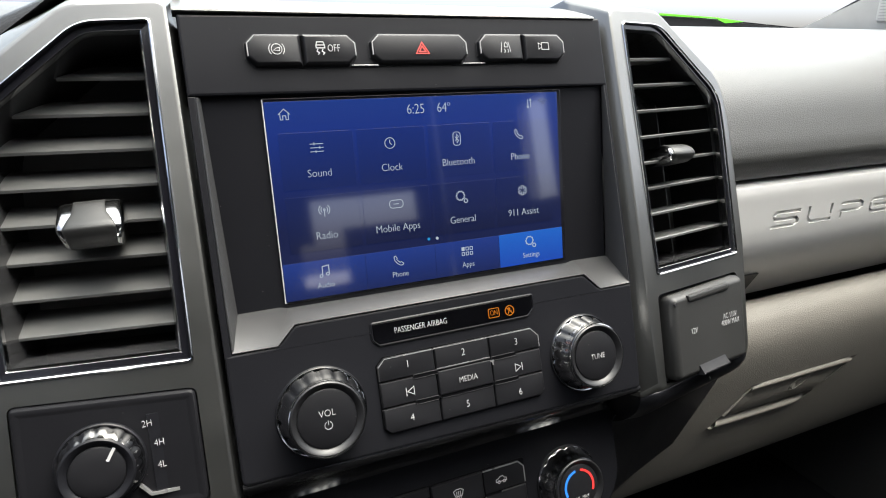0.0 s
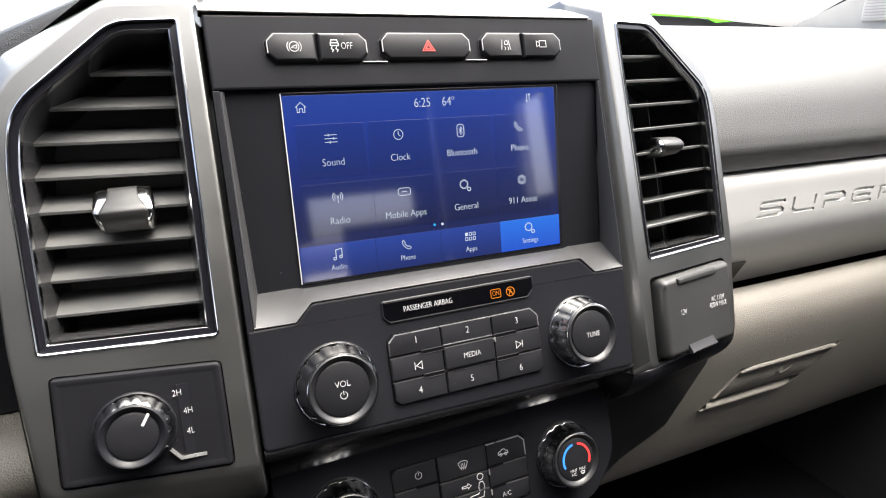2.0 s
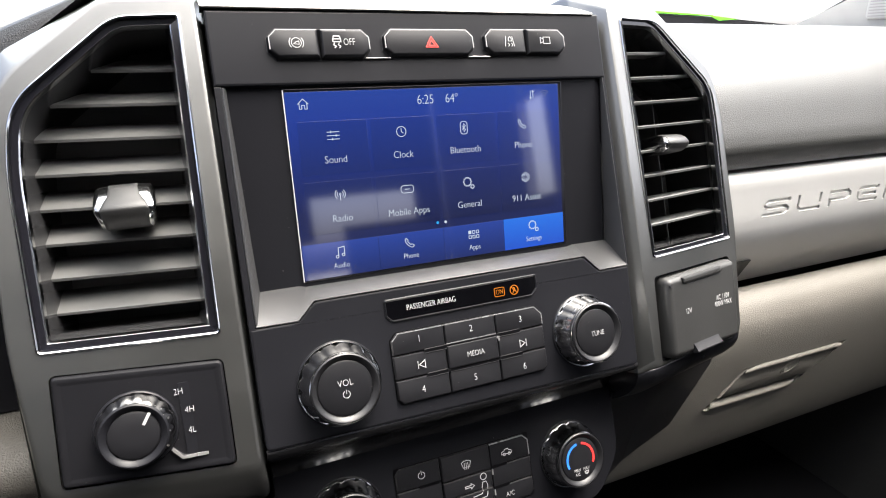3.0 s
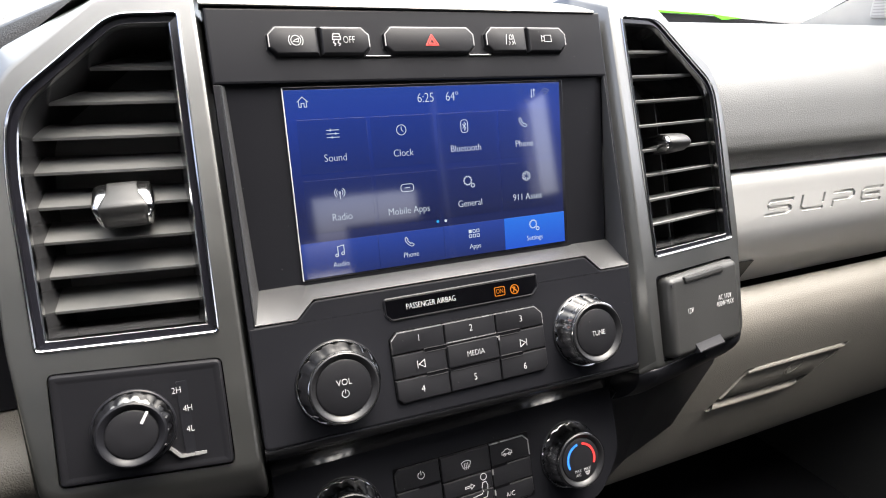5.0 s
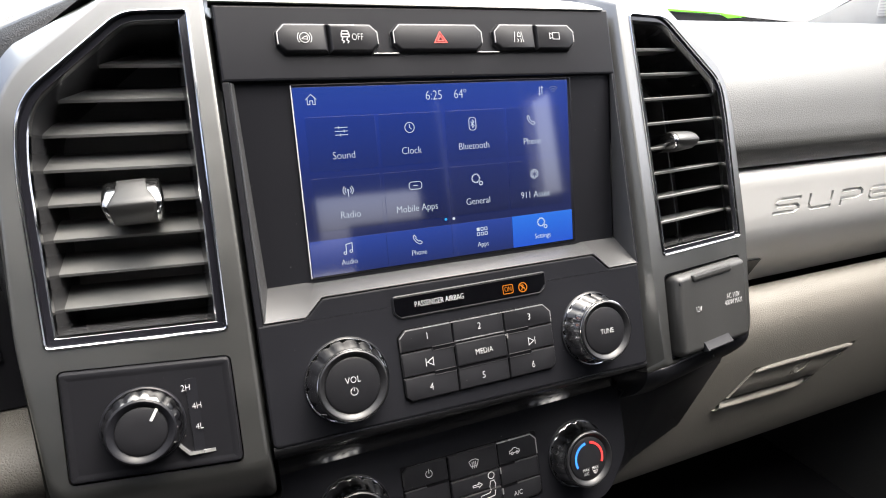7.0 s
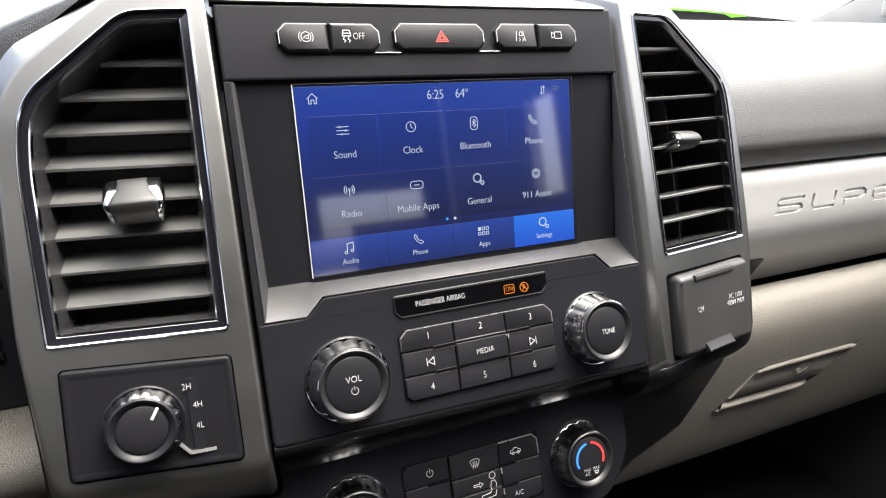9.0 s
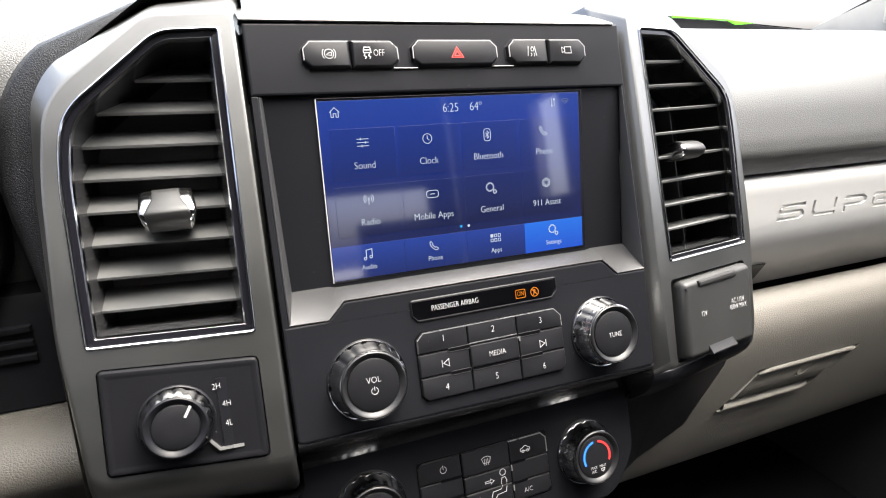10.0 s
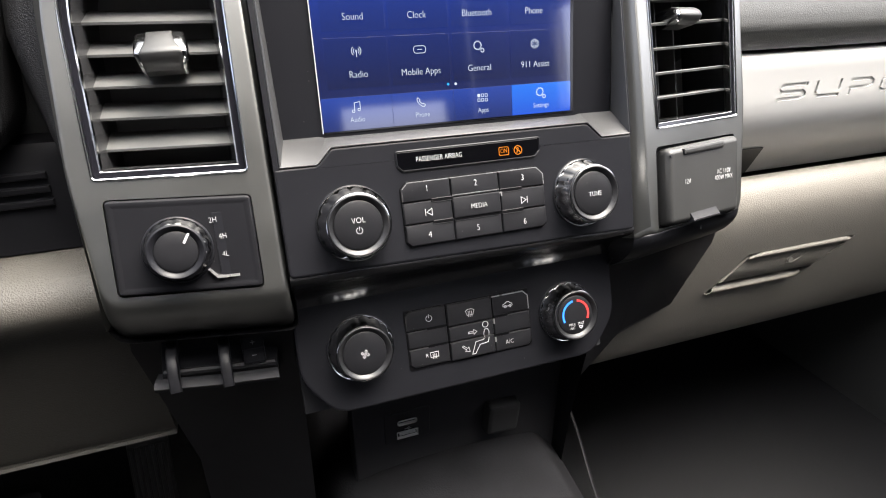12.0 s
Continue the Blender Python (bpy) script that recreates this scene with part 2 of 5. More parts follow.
def ring(outer, steps):
    """A moulding that follows an outline: steps of (how far in, y)."""
    return loft([at_y(inset(outer, d), y) for d, y in steps])


def holed(outer, holes, y, bm=None):
    """A flat sheet with holes."""
    bm = bm or bmesh.new()
    loops = [[Vector((x, z, 0)) for x, z in loop] for loop in (outer, *holes)]
    vs = [bm.verts.new((p.x, y, p.y)) for loop in loops for p in loop]
    for tri in tessellate_polygon(loops):
        try:
            bm.faces.new([vs[i] for i in tri])
        except ValueError:
            continue
    return bm


def box(x0, x1, y0, y1, z0, z1, b=0.001, bm=None):
    b = min(b, (x1 - x0) * 0.4, (z1 - z0) * 0.4)
    return slab(rect(x0, x1, z0, z1), y0, y1, b, bm)


def lathe(cx, cz, profile, n=64, flutes=0, depth=0.0, first=False, last=True):
    """Turns a profile of (radius, y) round an axis along y; flutes cut shallow flats into it."""
    loops = []
    for r, y in profile:
        loop = []
        for i in range(n):
            a = 2 * math.pi * i / n
            k = 1 - (depth * (0.5 + 0.5 * math.cos(flutes * a)) ** 3 if flutes else 0)
            loop.append((cx + r * k * math.cos(a), y, cz + r * k * math.sin(a)))
        loops.append(loop)
    return loft(loops, first, last)


def sweep(profile, xs, bm=None, caps=True):
    """A closed (y, z) profile drawn along x through the stations xs."""
    return loft([[(x, y, z) for y, z in profile] for x in xs], caps, caps, bm=bm)


def smooth_line(pts, n=5):
    """A Catmull-Rom line through points of the plane."""
    out = []
    for i in range(len(pts) - 1):
        p0, p1, p2, p3 = [Vector(pts[min(max(j, 0), len(pts) - 1)]) for j in (i - 1, i, i + 1, i + 2)]
        for k in range(n):
            s = k / n
            v = 0.5 * (2 * p1 + (p2 - p0) * s + (2 * p0 - 5 * p1 + 4 * p2 - p3) * s * s + (3 * p1 - p0 - 3 * p2 + p3) * s ** 3)
            out.append((v.x, v.y))
    return out + [tuple(pts[-1])]


def lettering(name, words, size, x, z, y, material, parent, squeeze=1.0, align="CENTER", bold=-0.018, label="", flat=None):
    """Words in the built-in font, standing on the face at y, centred on (x, z)."""
    curve = bpy.data.curves.new(name, "FONT")
    curve.body, curve.size, curve.align_x, curve.align_y = words, size, align, "CENTER"
    curve.extrude, curve.offset, curve.resolution_u = 0.00012, bold * size, 3
    helper = new("lettering_helper", curve)
    bpy.context.view_layer.update()
    mesh = bpy.data.meshes.new_from_object(helper.evaluated_get(bpy.context.evaluated_depsgraph_get()))
    bpy.data.objects.remove(helper)
    bpy.data.curves.remove(curve)
    mesh.name = name
    mesh.transform(Matrix.Translation((x, y, z)) @ Matrix.Rotation(radians(90), 4, "X") @ Matrix.Diagonal((squeeze, 1, 1, 1)))
    mesh.materials.clear()
    mesh.materials.append(material)
    ob = new(name, mesh)
    ob.parent = parent
    return tagged(ob, label)


def strokes(lines, w, y, x=0.0, z=0.0, k=1.0, thick=0.0002, bm=None):
    """Line drawings as thin ribbons of width w, mitred at the bends; a line whose ends meet is closed."""
    bm = bm or bmesh.new()
    for line in lines:
        pts = [Vector((x + k * a, z + k * b)) for a, b in line]
        closed = (pts[0] - pts[-1]).length < 1e-7
        if closed:
            pts = pts[:-1]
        n = len(pts)
        sides = []
        for i in range(n):
            e = pts[i] - pts[i - 1] if (i or closed) else pts[1] - pts[0]
            f = pts[(i + 1) % n] - pts[i] if (i < n - 1 or closed) else pts[i] - pts[i - 1]
            e, f = e.normalized(), f.normalized()
            p, q = Vector((-e.y, e.x)), Vector((-f.y, f.x))
            m = (p + q) / max(0.5, 1 + p.dot(q)) * (w / 2)
            sides.append((pts[i] + m, pts[i] - m))
        rings = [[bm.verts.new(v) for v in ((a.x, y, a.y), (b.x, y, b.y), (b.x, y + thick, b.y), (a.x, y + thick, a.y))] for a, b in sides]
        for i in range(n if closed else n - 1):
            r, s = rings[i], rings[(i + 1) % n]
            for j in range(4):
                bm.faces.new((r[j], r[(j + 1) % 4], s[(j + 1) % 4], s[j]))
        if not closed:
            bm.faces.new(rings[0])
            bm.faces.new(rings[-1])
    return bm


def arc(cx, cz, r, a0=0, a1=360, n=24):
    return [(cx + r * math.cos(radians(a0 + (a1 - a0) * i / n)), cz + r * math.sin(radians(a0 + (a1 - a0) * i / n))) for i in range(n + 1)]


def cut(ob, cutters):
    """Takes the cutters' shapes out of a mesh and removes them."""
    for c in cutters:
        mod = ob.modifiers.new("cut", "BOOLEAN")
        mod.operation, mod.solver, mod.object = "DIFFERENCE", "EXACT", c
        mod.use_self = True
    bpy.context.view_layer.update()
    mesh = bpy.data.meshes.new_from_object(ob.evaluated_get(bpy.context.evaluated_depsgraph_get()))
    ob.modifiers.clear()
    old = ob.data
    ob.data = mesh
    mesh.name = ob.name
    bpy.data.meshes.remove(old)
    for c in cutters:
        bpy.data.objects.remove(c)
    return ob


XC = 0.003  # the middle between the two vents


def turned(bm, k=0.13, start=0.122):
    """Turns what lies outside the stack slightly away, as the vent columns are."""
    for v in bm.verts:
        v.co.y += k * max(0.0, abs(v.co.x - XC) - start)
    return bm

# ---- the cab round the dash ----
def cab():
    # unseen ground, added to bounce light up into the cab
    setting("ground", sweep([(-60, -1.42), (60, -1.42), (60, -1.6), (-60, -1.6)], [-60, 0, 60]), GROUND, "unseen pale ground outside the cab, added to bounce light", category="ground")
    floor = sweep([(-1.9, -0.66), (0.45, -0.66), (0.75, -0.45), (0.75, -0.48), (0.46, -0.70), (-1.9, -0.70)], [-0.82, 0, 0.82])
    setting("floor", floor, FLOORMAT, "charcoal vinyl truck cab floor rising to the firewall", category="floor")
    fire = box(-0.82, 0.82, 0.75, 0.79, -0.50, 0.06)
    setting("wall_firewall", fire, FIREWALL, "dark firewall behind the dash", category="wall")
    # passenger door: panel below, window post and header above
    # unseen sills behind the dash ends, raised to block low window light
    bm = box(0.82, 0.86, -1.9, 0.79, -0.70, 0.06)
    box(0.822, 0.86, -0.698, 0.12, 0.062, 0.16, bm=bm)
    setting("wall_passenger_door", bm, PULL, "black passenger door panel below the window space", category="wall")
    bm = box(-0.86, -0.82, -1.9, 0.79, -0.70, 0.06)
    box(-0.86, -0.822, -0.298, 0.12, 0.062, 0.16, bm=bm)
    setting("wall_driver_door", bm, BLACK, "black driver door panel below the window space", category="wall")
    for x0, x1, side in ((-0.86, -0.82, "driver"), (0.82, 0.86, "passenger")):
        bm = box(x0, x1, -1.9, -0.60, 0.50, 0.60)
        box(x0, x1, -1.09, -0.70, 0.062, 0.498, bm=bm)
        box(x0, x1, -1.24, -1.092, 0.36, 0.498, bm=bm)
        box(x0, x1, -1.9, -1.242, 0.062, 0.498, bm=bm)
        # unseen panel over part of the driver's window, added to cut side light
        if side == "driver":
            box(x0, x1, -0.698, -0.30, 0.062, 0.498, bm=bm)
        setting("wall_frame_" + side, bm, LINER, "light grey door posts and header on the " + side + " side", category="wall")
    # unseen wall; its stepped opening is shaped for the reflections on the screen
    rear = box(-0.82, 0.82, -1.94, -1.905, -0.66, -0.1275)
    box(-0.82, 0.82, -1.94, -1.905, 0.1975, 0.60, bm=rear)
    box(-0.82, 0.215, -1.94, -1.905, -0.128, 0.198, bm=rear)
    box(0.39, 0.70, -1.94, -1.905, -0.128, 0.080, bm=rear)
    box(0.2145, 0.270, -1.94, -1.9045, 0.030, 0.198, bm=rear)
    box(0.6995, 0.82, -1.94, -1.9045, -0.128, 0.198, bm=rear)
    setting("wall_rear", rear, BLACK, "unseen dark rear cab wall, its stepped opening shaped for screen reflections", category="wall")
    roof = sweep([(-1.94, 0.602), (-0.64, 0.602), (-0.61, 0.575), (-0.57, 0.59), (-0.63, 0.66), (-1.94, 0.66)], [-0.86, 0, 0.86])
    setting("ceiling", roof, LINER, "light grey cloth headliner", category="ceiling")
    # windscreen pillars lean from the dash up to the roof
    for s, side in ((1, "passenger"), (-1, "driver")):
        prof = [(0.0, 0.0), (-0.004, -0.020), (-0.006, -0.06), (0.012, -0.10), (0.050, -0.12), (0.055, -0.01)]
        loops, seal = [], []
        for k in range(9):
            u = k / 8
            x, y, z = 0.807 - 0.055 * u, 0.405 - 1.015 * u, 0.092 + 0.493 * u
            loops.append([(s * (x + a), y + b, z) for a, b in prof])
            seal.append([(s * (x + 0.003 + 0.0035 * math.cos(v)), y + 0.002 + 0.0035 * math.sin(v), z + 0.004) for v in [2 * math.pi * j / 8 for j in range(8)]])
        p = setting("pillar_" + side, loft(loops, True, True), PILLAR, "light grey windscreen pillar cover", category="pillar")
        part("seal", loft(seal, True, True), MATTE, p, "black rubber seal")
        bm = loft([[(s * x, y, z) for y, z in ((0.44, 0.05), (0.405, 0.098), (0.30, 0.142), (0.10, 0.235), (0.04, 0.26), (0.02, 0.05))] for x in (0.795, 0.82)], True, True)
        setting("wall_sail_" + side, bm, SAIL, "light grey corner panel between pillar and door window", category="wall")
    t = thing("tweeter_grille", "pale grey round-cornered speaker grille on the corner panel", "speaker", m=DASH)
    bm = slab(fillet(rect(-0.03, 0.03, -0.020, 0.020), 0.007), -0.003, 0.002, 0.002)
    bm.transform(Matrix.Translation((0.7945, 0.250, 0.128)) @ Matrix.Rotation(radians(-90), 4, "Z"))
    grille = part("grille", bm, PAPERGREY, t)
    for i in range(9):
        bm = box(-0.026, 0.026, -0.0036, -0.002, -0.0165 + 0.004 * i, -0.0150 + 0.004 * i, 0.0003)
        bm.transform(Matrix.Translation((0.7945, 0.250, 0.128)) @ Matrix.Rotation(radians(-90), 4, "Z"))
        part("rib", bm, LINER, grille)


cab()


# ---- the dash beside the stack ----
LATCH = [(0.2950, -0.2700), (0.4225, -0.2735), (0.4835, -0.2262), (0.3300, -0.2246)]  # outline of the glove box latch


def dash():
    # padded top, with a rolled front edge
    front = smooth_line([(0.050, -0.0255), (0.0350, -0.0258), (0.0305, -0.0225), (0.0240, -0.0120), (0.0224, -0.0070), (0.0230, -0.0010), (0.0275, 0.012), (0.044, 0.044), (0.078, 0.072), (0.14, 0.089), (0.25, 0.097), (0.42, 0.094), (0.74, 0.07)], 4)
    prof = front + [(0.74, 0.04), (0.12, -0.0255)]
    bm = sweep(prof, [0.243 + 0.0577 * i for i in range(11)])
    setting("dash_pad_passenger", bm, PAD, "grey grained vinyl dash pad with a rolled front edge", category="dashboard")
    left = smooth_line([(0.14, -0.15), (0.115, -0.12), (0.104, -0.05), (0.100, 0.02), (0.104, 0.055), (0.122, 0.084), (0.17, 0.100), (0.28, 0.108), (0.42, 0.109), (0.74, 0.108)], 4)
    bm = sweep(left + [(0.74, 0.04), (0.2, -0.15)], [-0.82 + 0.067 * i for i in range(11)])
    setting("dash_pad_driver", bm, PAD, "grey grained vinyl dash top beside the gauges", category="dashboard")
    mid = smooth_line([(0.12, 0.088), (0.16, 0.097), (0.28, 0.104), (0.42, 0.098), (0.74, 0.07)], 4)
    bm = sweep(mid + [(0.74, 0.04), (0.2, 0.02), (0.13, 0.03)], [-0.149, 0, 0.2425])
    setting("dash_pad_middle", bm, PAD, "grey dash top behind the centre stack", category="dashboard")

    strip = box(-0.82, -0.10, 0.742, 0.750, 0.09, 0.1285)
    setting("trim_windscreen_edge", strip, FRIT, "dark green edge band of the windscreen", category="windscreen edge")
    # silver band with sunk letters
    face = smooth_line([(0.060, -0.0285), (0.034, -0.0295), (0.0275, -0.034), (0.0275, -0.05), (0.0288, -0.079), (0.0350, -0.098), (0.0465, -0.118), (0.0590, -0.135), (0.0700, -0.149), (0.0760, -0.1555), (0.084, -0.157)], 3)
    band = setting("trim_band", sweep(face + [(0.094, -0.12), (0.094, -0.05)], [0.2385, 0.82]), BAND, "satin silver dash band with sunk wide letters", category="dashboard trim")
    w = 0.0031
    letters = [
        [[(0.040, 0.0115), (0.004, 0.0115), (0.000, 0.0085), (0.000, 0.0065), (0.004, 0.0045), (0.034, 0.0045), (0.038, 0.002), (0.038, 0.0), (0.033, -0.0025), (-0.002, -0.0025)]],
        [[(0.054, 0.0135), (0.054, 0.001), (0.059, -0.0025), (0.092, -0.0025)], [(0.090, 0.0135), (0.090, 0.0025)]],
        [[(0.106, 0.0115), (0.138, 0.0115), (0.143, 0.0085), (0.143, 0.006), (0.138, 0.0035), (0.108, 0.0035), (0.108, -0.0045)]],
        [[(0.196, 0.0115), (0.162, 0.0115), (0.158, 0.0085), (0.158, 0.0005), (0.162, -0.0025), (0.196, -0.0025)], [(0.165, 0.0045), (0.192, 0.0045)]],
        [[(0.210, -0.0045), (0.210, 0.0115), (0.243, 0.0115), (0.248, 0.0085), (0.248, 0.006), (0.243, 0.0035), (0.216, 0.0035)], [(0.228, 0.002), (0.248, -0.0045)]],
    ]
    cutters = []
    for letter in letters:
        for line in letter:
            bm = strokes([[(a * 0.80, b * 0.88) for a, b in line]], w, 0.020, 0.315, -0.0660, 1.0, thick=0.0095)
            c = part("cutter", bm, BAND, None)
            c.matrix_world = DASH
            cutters.append(c)
    cut(band, cutters)
    band.data.set_sharp_from_angle(angle=radians(25))
    bm = loft([[(0.270, 0.088, -0.116), (0.334, 0.088, -0.1175), (0.345, 0.088, -0.1535), (0.270, 0.088, -0.1535)],
               [(0.270, 0.0438, -0.1165), (0.3325, 0.0448, -0.1182), (0.3435, 0.0690, -0.1525), (0.270, 0.0690, -0.1525)]], True, True)
    setting("trim_notch", bm, COVER, "dark wedge closing the end of the silver band", category="dashboard trim")

    # lower panel in warm grey with the glove box
    low = smooth_line([(0.095, -0.176), (0.070, -0.1610), (0.055, -0.1505), (0.043, -0.1472), (0.033, -0.1510), (0.0258, -0.159), (0.0215, -0.175), (0.0235, -0.20), (0.031, -0.235), (0.040, -0.27), (0.056, -0.32), (0.072, -0.355), (0.085, -0.365), (0.11, -0.368), (0.25, -0.35)], 4)
    panel = setting("lower_dash_passenger", sweep(low + [(0.25, -0.30), (0.12, -0.19)], [0.10, 0.2, 0.3, 0.4, 0.5, 0.6, 0.7, 0.82]), LOWER, "warm grey grained lower dash panel with the glove box", category="dashboard")
    hole = loft([at_y(LATCH, 0.0), at_y(LATCH, 0.090)], True, True)
    c = part("cutter", hole, LOWER, None)
    c.matrix_world = DASH
    cut(panel, [c])
    panel.data.set_sharp_from_angle(angle=radians(32))

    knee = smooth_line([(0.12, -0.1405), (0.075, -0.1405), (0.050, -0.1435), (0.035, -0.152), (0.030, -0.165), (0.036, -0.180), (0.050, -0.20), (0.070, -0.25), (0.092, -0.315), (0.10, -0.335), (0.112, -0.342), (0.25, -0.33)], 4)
    setting("lower_dash_driver", sweep(knee + [(0.25, -0.28), (0.13, -0.15)], [-0.82 + 0.059 * i for i in range(11)]), KNEE, "warm grey grained knee panel, darkened for shade below the steering column", category="dashboard")


dash()


def glove_latch():
    t = thing("glove_box_latch", "warm grey glove box pull latch with a key lock", "latch", m=DASH)
    y = lambda z: 0.0215 + (-0.175 - z) * 0.165
    # floor of the sunk pocket
    bm = loft([[(a, y(b) + d, b) for a, b in inset(LATCH, -0.0005)] for d in (0.026, 0.032)], True, True)
    part("pocket", bm, LOWER, t)
    # paddle: a thick rounded lip along the top, its plate sinking towards the pocket
    rows = [(0.0, 0.010), (0.0, 0.0), (0.03, -0.0024), (0.09, -0.0034), (0.15, -0.0031), (0.21, -0.0012), (0.55, -0.0008), (0.97, -0.0004), (1.0, 0.0006), (1.0, 0.024)]
    loops = []
    for f, d in rows:
        loop = []
        for k in range(13):
            u = k / 12
            soft = 0.0032 * (max(0.0, 1 - u / 0.06) ** 2 + max(0.0, (u - 0.95) / 0.05) ** 2) * (1 - f)
            a = Vector((0.3345 + 0.1440 * u, -0.2252 - 0.0012 * u - soft))
            b = Vector((0.3085 + 0.1255 * u, -0.2568 - 0.0030 * u))
            p = a.lerp(b, f)
            loop.append((p.x, y(p.y) + d + soft * 0.5, p.y))
        loops.append(loop)
    paddle = part("paddle", loft(loops, closed=False), LOWER, t, angle=60)
    # its left side, cut back to the pocket
    side = [[(p.x + e, y(p.y) + d, p.y) for e, d in ((0.0, -0.0004), (-0.0035, 0.004), (-0.0050, 0.024))] for f, p in [(k / 6, Vector((0.3345, -0.2275)).lerp(Vector((0.3085, -0.2568)), k / 6)) for k in range(7)]]
    part("side", loft(side, closed=False), LOWER, paddle)
    # bright rounded lip below it
    rows = [(0.0, 0.0180), (0.10, 0.0085), (0.30, 0.0022), (0.55, -0.0008), (0.80, -0.0014), (0.95, -0.0004), (1.04, 0.006)]
    loops = []
    for f, d in rows:
        a, b = (Vector((0.3060, -0.2600)), Vector((0.4290, -0.2625))), (Vector((0.2935, -0.2690)), Vector((0.4240, -0.2715)))
        p, q = a[0].lerp(b[0], f), a[1].lerp(b[1], f)
        loops.append([(v.x, y(v.y) + d + (0.004 * max(0.0, k - 10) ** 2 / 4), v.y) for k, v in [(k, p.lerp(q, k / 12)) for k in range(13)]])
    part("lower_lip", loft(loops, closed=False), LOWER, t, angle=60)
    # slanting sunk lock: a dark slot with a bright lower end
    cx, cz = 0.4020, -0.2405
    face = lambda x, z: y(z) - 0.0006
    slot = [(cx + u * 0.0110 + v * 0.0040, cz + u * 0.0060 - v * 0.0042) for u, v in [(math.cos(2 * math.pi * k / 24), math.sin(2 * math.pi * k / 24)) for k in range(24)]]
    rim = [[(cx + (x - cx) * g, face(x, z) + d, cz + (z - cz) * g) for x, z in slot] for g, d in ((1.12, 0.0012), (1.06, -0.0006), (0.98, -0.0008), (0.90, 0.0010))]
    lock = part("lock", loft(rim), LOWER, paddle, "sunk slanting key lock")
    part("keyhole", loft([[(cx + (x - cx) * 0.92, face(x, z) + d, cz + (z - cz) * 0.92) for x, z in slot] for d in (0.0006, 0.0004)], last=True), MATTE, lock)
    part("cylinder", lathe(cx - 0.0060, cz - 0.0036, [(0.0036, y(cz) + 0.005), (0.0036, y(cz) - 0.0004), (0.0029, y(cz) - 0.0009)], 20), LOWER, lock)


glove_latch()


# ---- gauges and the driver's side ----
def gauges():
    t = thing("instrument_cluster", "dark instrument cluster with white figures and an amber lamp", "gauges", m=DASH)
    o = fillet([(-0.51, -0.058), (-0.290, -0.058), (-0.2805, -0.046), (-0.2715, 0.020), (-0.2730, 0.046), (-0.292, 0.070), (-0.51, 0.080)], 0.01)
    part("face", slab(o, 0.079, 0.085, 0.0004), PIANO, t)
    # hood: a deep rounded frame round the gauges
    steps = [(0.0, 0.0785), (-0.0005, 0.068), (-0.0012, 0.0640), (-0.0022, 0.0630), (-0.0035, 0.0628), (-0.0060, 0.0612), (-0.0085, 0.0615), (-0.0105, 0.0640), (-0.012, 0.075), (-0.0125, 0.11)]
    bm = ring(o, steps)
    for v in bm.verts:
        v.co.z = min(v.co.z, 0.088)
    part("hood", bm, PADDARK, t, "dark grained gauge hood")
    cx, cz = -0.346, 0.012
    part("dial_ring", strokes([arc(cx, cz, 0.070, -62, 75, 40)], 0.0022, 0.0775), SMOKE, t, "thin metal dial ring")
    ticks = bmesh.new()
    for k in range(22):
        a = radians(-55 + k * 6)
        r = 0.058 if k % 3 == 0 else 0.062
        strokes([[(cx + r * math.cos(a), cz + r * math.sin(a)), (cx + 0.067 * math.cos(a), cz + 0.067 * math.sin(a))]], 0.0009, 0.0775, bm=ticks)
    part("ticks", ticks, DIALPRINT, t)
    lettering("figures", "80", 0.0085, -0.2745, 0.0095, 0.0775, DIALPRINT, t)
    lettering("figures", "100", 0.0085, -0.2800, -0.0165, 0.0775, DIALPRINT, t)
    lamp = [[(-0.006, 0.002), (-0.003, 0.002), (-0.003, 0.004), (0.003, 0.004), (0.003, 0.002), (0.006, 0.002), (0.006, -0.003), (-0.002, -0.003), (-0.004, -0.001), (-0.006, -0.001), (-0.006, 0.002)]]
    part("engine_lamp", strokes(lamp, 0.0014, 0.0772, -0.2900, -0.0265), AMBER, t, "lit amber engine lamp")

    c = thing("column_shroud", "black plastic steering column surround with slots", "dashboard trim", m=DASH)
    prof = [(0.115, -0.062), (0.088, -0.066), (0.080, -0.080), (0.078, -0.139), (0.12, -0.140)]
    part("body", sweep(prof, [-0.60, -0.45, -0.235]), BLACK, c)
    for k in range(3):
        part("slot", box(-0.40, -0.262, 0.0760, 0.090, -0.087 - 0.0095 * k, -0.0825 - 0.0095 * k, 0.001), BLACK, c)


gauges()


